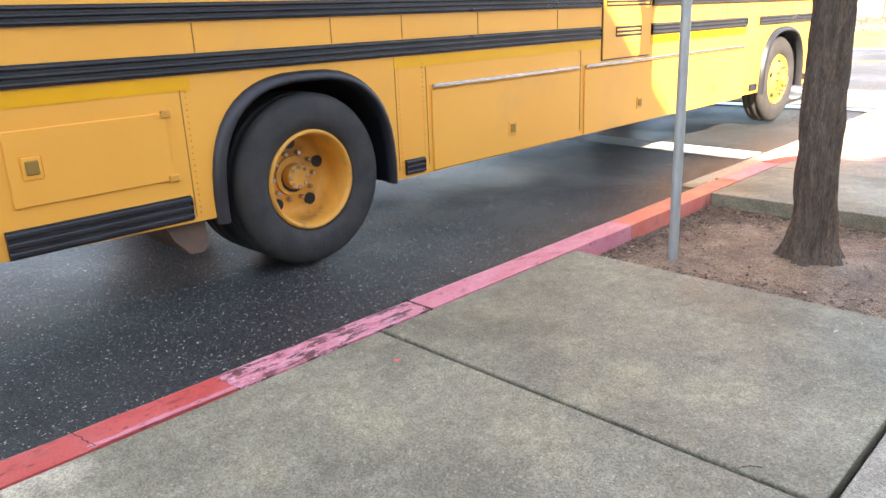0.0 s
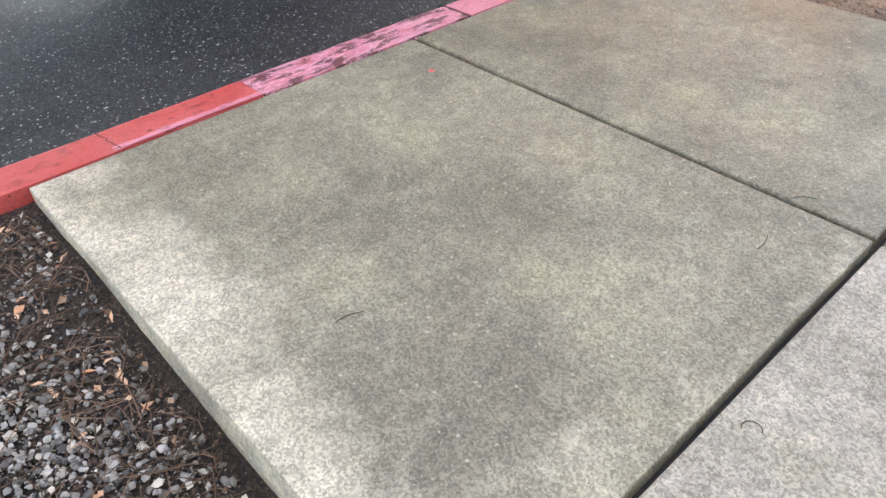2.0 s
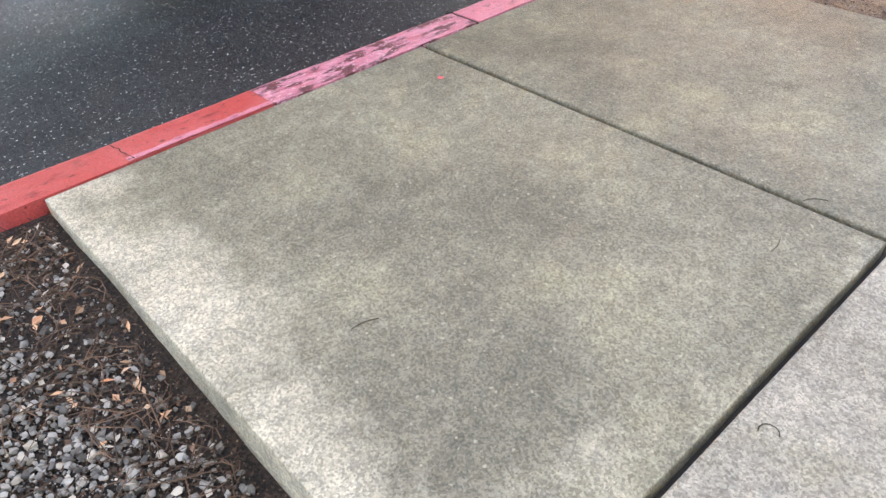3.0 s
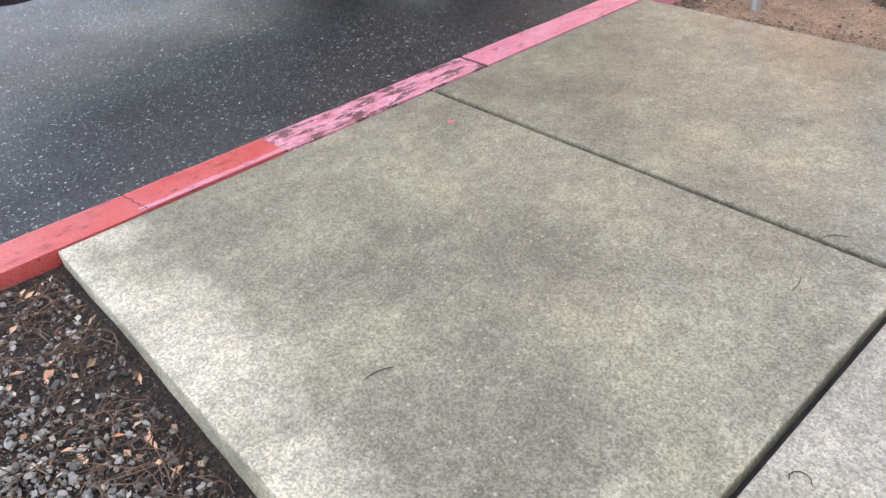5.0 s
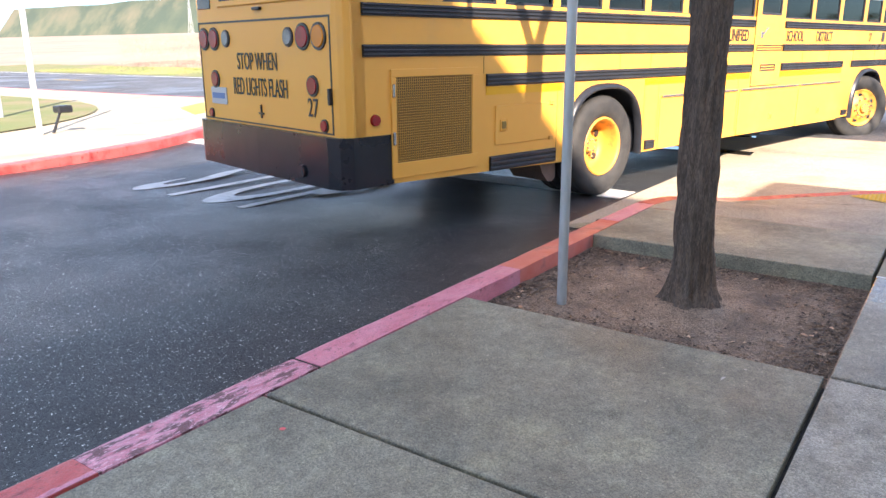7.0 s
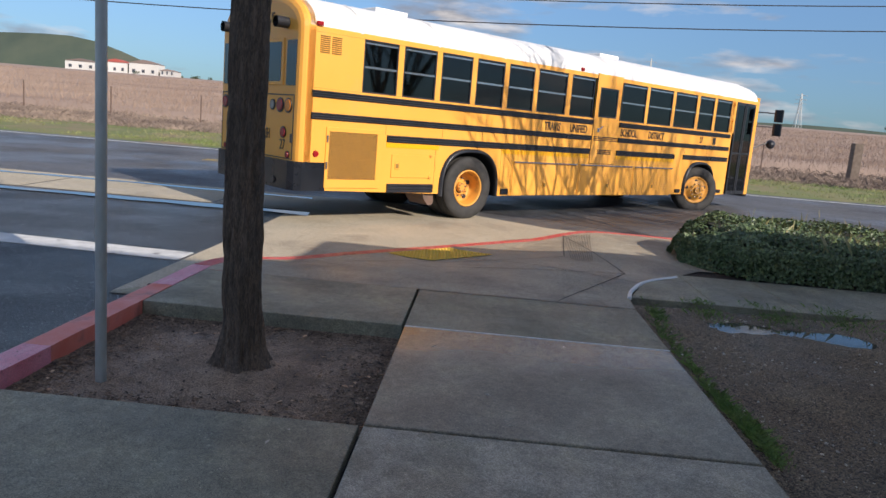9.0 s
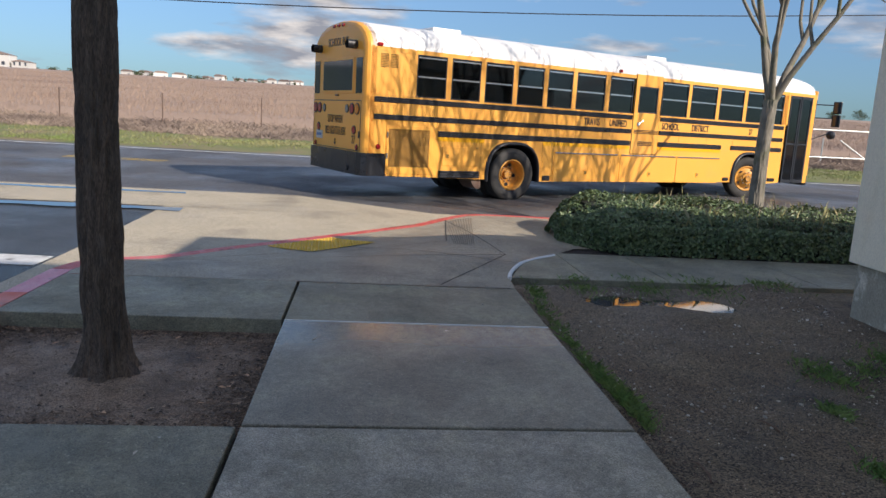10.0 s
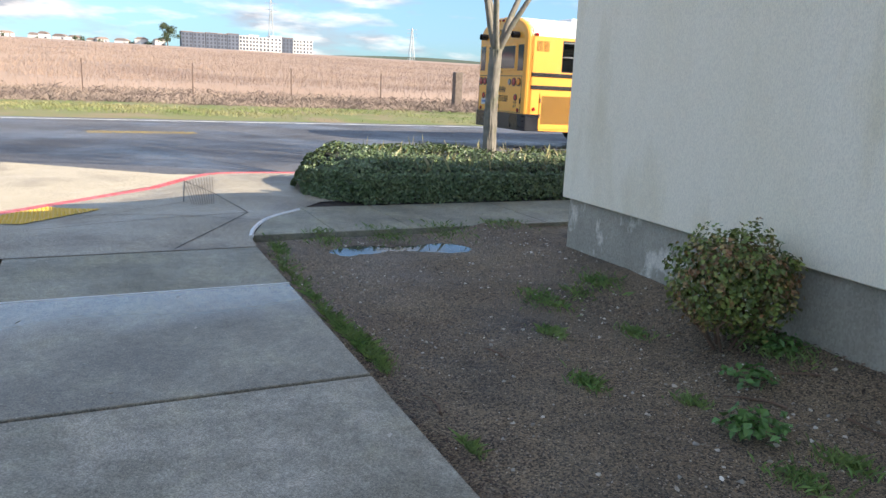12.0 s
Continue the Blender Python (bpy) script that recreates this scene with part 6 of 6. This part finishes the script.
# ---- street furniture and distance ----
def build_furniture():
    pole = empty("sign_pole", "galvanised steel sign pole in a tree pit", "pole", pose(0.435, -0.38, -0.11))
    bm = B()
    cyl(bm, 0.028, 0.028, (0, 0, -0.1), (-0.02, 0, 3.4), 20)
    part("tube", bm, M_STEEL, pole)
    for x, y, h, r in ((3.9, 14.0, 3.4, 0.07), (2.8, 10.2, 3.0, 0.045)):
        p = empty("white_post", "slim white post on the island", "post", pose(x, y, 0.0), "island posts")
        bm = B()
        cyl(bm, r, r, (0, 0, -0.1), (0, 0, h), 12)
        part("tube", bm, M_WHITE, p)
    lamp = empty("floodlight", "small dark floodlight on a stake in the grass", "floodlight", pose(3.05, 10.3, 0.0))
    bm = B()
    cyl(bm, 0.025, 0.02, (0, 0, -0.05), (0.12, -0.1, 0.34), 8)
    part("stake", bm, M_BLACK, lamp)
    bm = B()
    box(bm, 0.05, 0.3, -0.2, 0.0, 0.33, 0.45, 0.02)
    part("head", bm, M_BLACK, lamp)
    for y in [-15.5 + 4.55 * i for i in range(14)]:
        post = empty("fence_post", "thin rusty steel fence post in dry grass", "post", pose(33 + 0.1 * math.sin(y), y, ground_z(33, y)), "field fence")
        bm = B()
        box(bm, -0.025, 0.025, -0.025, 0.025, -0.1, 1.42, 0.006)
        part("stake", bm, M_RUST, post)
    for y in (-18.85, -22.4):
        post = empty("gate_post", "thick weathered timber gate post", "post", pose(31, y, ground_z(31, y)), "gate posts")
        bm = B()
        box(bm, -0.2, 0.2, -0.2, 0.2, -0.2, 1.7, 0.03, 2)
        part("timber", bm, M_WOOD, post)
    gate = empty("farm_gate", "pale steel pipe gate in a field fence", "gate", pose(31, -26, ground_z(31, -26)))
    for p0, p1, nm in (((0, 2.3, 1.62), (0, -3.2, 1.66), "top_rail"), ((0, 2.3, 0.3), (0, -3.2, 0.34), "bottom_rail"), ((0, 1.6, 1.25), (0, 1.6, -0.1), "upright"), ((0, -0.9, 1.64), (0, -0.9, -0.1), "upright"),
                       ((0, -3.2, 1.66), (0, -3.2, -0.1), "upright"), ((0, 0.7, 1.15), (0, -0.9, 0.2), "brace")):
        part(nm, cyl(B(), 0.035, 0.035, p0, p1, 8), M_STEEL, gate)
    pole = empty("steel_post", "slim pale steel post beside the street", "post", pose(26, -20.2, ground_z(26, -20)))
    bm = B()
    cyl(bm, 0.05, 0.05, (0, 0, -0.2), (0.1, -0.1, 3.2), 10)
    part("tube", bm, M_STEEL, pole)
    for i, (x, z0, sag, yo) in enumerate(((45, 9.0, 1.1, 0), (47, 11.2, 1.0, 0))):
        vs, fs = [], []
        pts = [(x, -60 + 4 * k, (7.4 if i == 0 else 9.2) + 0.0011 * (-60 + 4 * k - 25) ** 2 * 0.62) for k in range(36)]
        limb(vs, fs, pts, [0.035] * len(pts), 6)
        tagged(mesh_object("overhead_cable", vs, fs, M_WIRE), "thin black overhead cable", "cable")
    # dabs of paint and a hairline on the slab
    bm = B()
    bmesh.ops.create_circle(bm, cap_ends=True, segments=14, radius=0.012, matrix=pose(-1.62, -0.28, 0.003))
    for v in bm.verts:
        v.co.x += 0.004 * noise.noise(v.co * 90)
    tagged(part("paint_dot", bm, M_PINKSPOT), "small pink paint dot on concrete", "paint mark", kind="structure")


def build_distance():
    rng = random.Random(11)

    def gz(x, y):
        return ground_z(min(x, 640), y)
    # apartment blocks: walls, roofs and windows
    y = -60.0
    for i in range(12):
        w = rng.uniform(7, 9)
        h = rng.uniform(10.5, 12.5)
        m = M_HOUSEGREY if i < 5 or i in (9,) else M_HOUSEWHITE
        block = empty("apartment_block", "far grey flat-roofed apartment block" if m is M_HOUSEGREY else "far white flat-roofed apartment block", "apartment block", pose(600, y - w / 2, gz(600, 0) - 0.5), "apartment row")
        bm = B()
        box(bm, 0, 14, -w / 2, w / 2, 0, h)
        part("wall", bm, m, block)
        bm = B()
        box(bm, -0.3, 14.3, -w / 2 - 0.2, w / 2 + 0.2, h, h + 0.5)
        part("roof", bm, M_HOUSEWHITE if m is M_HOUSEWHITE else M_ROOFTILE, block)
        for k in range(4):
            for q in range(3):
                bm = B()
                yy = -w / 2 + w * (q + 0.5) / 3
                box(bm, -0.08, 0.0, yy - 0.75, yy + 0.75, 1 + k * 2.7, 2.7 + k * 2.7)
                part("window", bm, M_DARKPANE, block)
        y -= w + 0.4
    # house row on the skyline
    y = 205.0
    while y > -46:
        w, h = rng.uniform(6, 11), rng.uniform(2.6, 4.4)
        house = empty("house", "far small house with pale walls and tiled roof", "house", pose(610 + rng.uniform(0, 40), y, gz(600, 0) + rng.uniform(-1.2, 0.2), 0, 0, rng.uniform(-20, 20)), "houses on the skyline")
        bm = B()
        box(bm, 0, 8, -w / 2, w / 2, 0, h)
        part("wall", bm, M_HOUSEWHITE, house)
        bm = prism(B(), [(-w / 2 - 0.4, h), (w / 2 + 0.4, h), (w / 4, h + 1.5), (-w / 4, h + 1.5)], "x", -0.4, 8.4)
        part("roof", bm, M_ROOFTILE, house)
        bm = B()
        box(bm, -0.06, 0, -w / 4 - 0.6, -w / 4 + 0.6, 1, 2.2)
        part("window", bm, M_DARKPANE, house)
        y -= w + rng.uniform(0.5, 5)
    # sheds below the green hill
    for yy, w, h, m in ((335, 26, 9, M_HOUSEWHITE), (306, 20, 11, M_ROOFRED), (282, 24, 12, M_HOUSEWHITE), (262, 12, 6, M_HOUSEWHITE)):
        shed = empty("barn", "far white farm building with low roof", "barn", pose(600, yy, gz(600, 0)), "farm buildings")
        bm = B()
        box(bm, 0, 14, -w / 2, w / 2, 0, h * 0.75)
        part("wall", bm, M_HOUSEWHITE, shed)
        bm = prism(B(), [(-w / 2 - 0.5, h * 0.75), (w / 2 + 0.5, h * 0.75), (0, h)], "x", -0.5, 14.5)
        part("roof", bm, m if m is M_ROOFRED else M_ROOFTILE, shed)
        for q in range(3):
            bm = B()
            box(bm, -0.08, 0, -w / 2 + w * (q + 0.35) / 3, -w / 2 + w * (q + 0.65) / 3, 1.5, 4)
            part("window", bm, M_DARKPANE, shed)
    # skyline trees
    def crown_tree(x, yy, z, h, w, name="tree"):
        t = empty(name, "far dark green tree on the skyline", "tree", pose(x, yy, z), "skyline trees")
        vs, fs = [], []
        limb(vs, fs, [(0, 0, -1), (0.1, 0.1, h * 0.3), (0.2, -0.2, h * 0.75)], [h * 0.03, h * 0.024, h * 0.01], 7)
        mesh_object("trunk", vs, fs, M_TWIG, t)
        clumps = [(rng.gauss(0, w * 0.22), rng.gauss(0, w * 0.22), h * rng.uniform(0.25, 0.95), w * rng.uniform(0.14, 0.24)) for _ in range(22)]

        def cl(r):
            cx, cy, cz, cr = r.choice(clumps)
            d = Vector((r.gauss(0, 1), r.gauss(0, 1), r.gauss(0, 0.8))).normalized()
            k = cr * r.random() ** 0.4 * (1.25 - 0.5 * cz / h)
            return (cx + d.x * k, cy + d.y * k, cz + d.z * k), tuple(d)
        vs, fs = leaf_cloud(1500 if w > 13 else 420, cl, max(0.5, w * 0.075), rng)
        mesh_object("crown", vs, fs, M_FARTREE, t)
    crown_tree(598, -50, gz(600, 0), 16, 14)
    for _ in range(46):
        crown_tree(rng.uniform(600, 660), rng.uniform(-50, 330), gz(600, 0) - 0.5, rng.uniform(2.5, 5), rng.uniform(4, 8))
    for yy in (-300, -318, -345, -372, -395, -420):
        crown_tree(560, yy, gz(560, 0), rng.uniform(5, 9), 12)
    # hills
    vs, fs = [], []
    ys = [-900 + 40 * i for i in range(80)]
    for i, yy in enumerate(ys):
        h = 22 + 42 * smoothstep(380, 620, yy) + 26 * smoothstep(700, 1500, yy) + 9 * noise.noise((yy * 0.004, 1, 0)) * smoothstep(300, 600, yy) + 12 * math.exp(-((yy + 480) / 260) ** 2)
        vs += [(1000, yy, 10), (1080, yy, h * 1.25), (1400, yy, 8)]
        if i:
            b = 3 * i
            fs += [(b - 3, b, b + 1, b - 2), (b - 2, b + 1, b + 2, b - 1)]
    tagged(mesh_object("backdrop_hill", vs, fs, M_HILL, smooth=True), "low green hills on the horizon", "hill", kind="structure")
    # lattice pylons
    for x, yy, h in ((760, -160, 62), (760, -311, 40), (760, 1030, 60)):
        t = empty("pylon", "far steel lattice power pylon", "pylon", pose(x, yy, gz(640, 0) - 2), "pylons")
        vs, fs = [], []
        lev = [0, h * 0.3, h * 0.55, h * 0.75, h]
        wid = [3.6, 2.4, 1.5, 1.0, 0.3]
        for sx in (-1, 1):
            for sy in (-1, 1):
                limb(vs, fs, [(sx * w, sy * w, z) for w, z in zip(wid, lev)], [0.28] * 5, 4)
        for k in range(4):
            for s in (-1, 1):
                for q in (-1, 1):
                    limb(vs, fs, [(q * wid[k], s * wid[k], lev[k]), (q * wid[k + 1], -s * wid[k + 1], lev[k + 1])], [0.16, 0.16], 4)
        mesh_object("lattice", vs, fs, M_STEEL, t)
        vs, fs = [], []
        for z in (h * 0.74, h * 0.84, h * 0.94):
            limb(vs, fs, [(0, -6, z), (0, 0, z + 0.8), (0, 6, z)], [0.2] * 3, 4)
        mesh_object("cross_arm", vs, fs, M_STEEL, t)


# ---- build ----
nodes, links = M_DAMP.node_tree.nodes, M_DAMP.node_tree.links
d_tc, d_map, d_no, d_rg = nodes.new("ShaderNodeTexCoord"), nodes.new("ShaderNodeSeparateXYZ"), nodes.new("ShaderNodeTexNoise"), nodes.new("ShaderNodeMapRange")
d_add = nodes.new("ShaderNodeMath")
d_add.operation = "MULTIPLY_ADD"
d_add.inputs[1].default_value = 0.5
d_no.inputs["Scale"].default_value = 2.0
d_rg.inputs["From Min"].default_value, d_rg.inputs["From Max"].default_value = 1.15, 1.75
d_rg.inputs["To Min"].default_value, d_rg.inputs["To Max"].default_value = 0.5, 0.1
links.new(d_tc.outputs["Object"], d_map.inputs[0])
links.new(d_tc.outputs["Object"], d_no.inputs["Vector"])
links.new(d_no.outputs["Fac"], d_add.inputs[0])
links.new(d_map.outputs["X"], d_add.inputs[2])
links.new(d_add.outputs["Value"], d_rg.inputs["Value"])
links.new(d_rg.outputs["Result"], nodes["Principled BSDF"].inputs["Roughness"])
M_REARGLASS = mat("rear_window_glass", (0.02, 0.035, 0.05), (0.025, 0.04, 0.06), 2, 0.06)
M_PLATEBLUE = mat("plate_blue", (0.1, 0.2, 0.4), (0.12, 0.22, 0.42), 5, 0.5)
M_MESHBACK = mat("grille_back", (0.05, 0.03, 0.015), (0.04, 0.025, 0.012), 5, 0.8)
M_MESHWIRE = mat("grille_wire", (0.55, 0.27, 0.04), (0.5, 0.25, 0.04), 5, 0.5)
M_LOUVRE = mat("louvre_shadow", (0.3, 0.17, 0.03), (0.26, 0.15, 0.03), 5, 0.6)
M_SEAM = mat("panel_seam_brown", (0.3, 0.15, 0.03), (0.26, 0.13, 0.03), 5, 0.7)
# Dark twigs, and the shade painted into the hedge's solid core.
M_TWIGSHADE = mat("twig_and_hedge_shade", (0.02, 0.022, 0.012), (0.03, 0.028, 0.018), 6, 0.95)
M_WEEDGRASS = mat("weed_grass", (0.11, 0.2, 0.045), (0.2, 0.27, 0.08), 6, 0.6, vary=0.35, island=True)
M_WEED = mat("broad_weed", (0.07, 0.17, 0.035), (0.1, 0.2, 0.05), 8, 0.5, vary=0.3, island=True)
M_LEAFPALE = mat("pale_fallen_leaf", (0.55, 0.5, 0.42), (0.48, 0.43, 0.36), 9, 0.7)

build_ground()
build_roads()
build_building()
soil_z, pit_z, mulch_z = build_soil()
build_island()
bus, wheels = build_bus()
build_plants(soil_z, pit_z)
build_furniture()
build_distance()
build_kerbs()
build_walks()

BUS_ROWS = [(0, -3.61, 1.25, -0.15), (1.0, -3.61, 1.25, -0.15), (2.4, -3.61, 1.25, -0.15), (3.5, -3.38, 1.29, -0.2), (4.5, -2.76, 1.36, -0.7), (5.5, -1.55, 1.42, -3.0), (6.0, -0.82, 1.45, -5.0),
            (6.5, 0.06, 1.46, -7.93), (7.0, 1.115, 1.452, -12.83), (7.5, 2.348, 1.41, -19.29), (8.4, 4.94, 0.86, -34.4), (9.3, 7.69, -0.66, -51.7), (9.5, 8.25, -1.13, -55.8),
            (10, 9.61, -2.63, -65.0), (10.5, 10.64, -4.49, -72.8), (11, 11.5, -6.8, -79.3), (11.5, 11.9, -9.25, -85.0), (12, 11.95, -11.85, -90.5)]


def bus_at(t):
    """The bus between its rows, by a smooth cubic through them."""
    i = max(0, min(len(BUS_ROWS) - 2, sum(1 for r in BUS_ROWS if r[0] <= t) - 1))
    a, b = BUS_ROWS[i], BUS_ROWS[i + 1]
    p, n = BUS_ROWS[max(0, i - 1)], BUS_ROWS[min(len(BUS_ROWS) - 1, i + 2)]
    T = b[0] - a[0]
    k = (t - a[0]) / T
    out = []
    for c in (1, 2, 3):
        va = (b[c] - p[c]) / (b[0] - p[0])
        vb = (n[c] - a[c]) / (n[0] - a[0])
        out.append((2 * k**3 - 3 * k**2 + 1) * a[c] + (k**3 - 2 * k**2 + k) * T * va + (3 * k**2 - 2 * k**3) * b[c] + (k**3 - k**2) * T * vb)
    return out


def bus_z(t):
    return -0.105 - 0.04 * smoothstep(4.5, 7.0, t) + 0.03 * smoothstep(7.5, 9.5, t) + 0.055 * smoothstep(9.5, 12, t)


def motions():
    step = 0.1
    times = [round(step * i, 2) for i in range(121)]
    rows = []
    spins = [0.0]
    steer = []
    prev = None
    for t in times:
        x, y, a = bus_at(t)
        rows.append((t, pose(x, y, bus_z(t), 0, 0, a)))
        c, s = math.cos(radians(a)), math.sin(radians(a))
        rear = (x + RH * c - s * 1.2, y + RH * s + c * 1.2)
        if prev is not None:
            d = math.hypot(rear[0] - prev[0][0], rear[1] - prev[0][1])
            spins.append(spins[-1] + math.degrees(d / RT))
            turn = radians(a - prev[1])
            steer.append(max(-42, min(42, math.degrees(math.atan2(turn * (FH - RH), max(d, 0.02))))) if d > 0.05 else 0)
        prev = (rear, a)
    steer = [steer[0]] + steer
    steer = [sum(steer[max(0, i - 4):i + 5]) / len(steer[max(0, i - 4):i + 5]) for i in range(len(steer))]
    walk(bus, rows)
    for w, cx, y, left in wheels:
        front = cx > 5
        walk(w, [(t, pose(cx, y, RT, 0, sp, st if front else 0)) for t, sp, st in zip(times, spins, steer)])


motions()
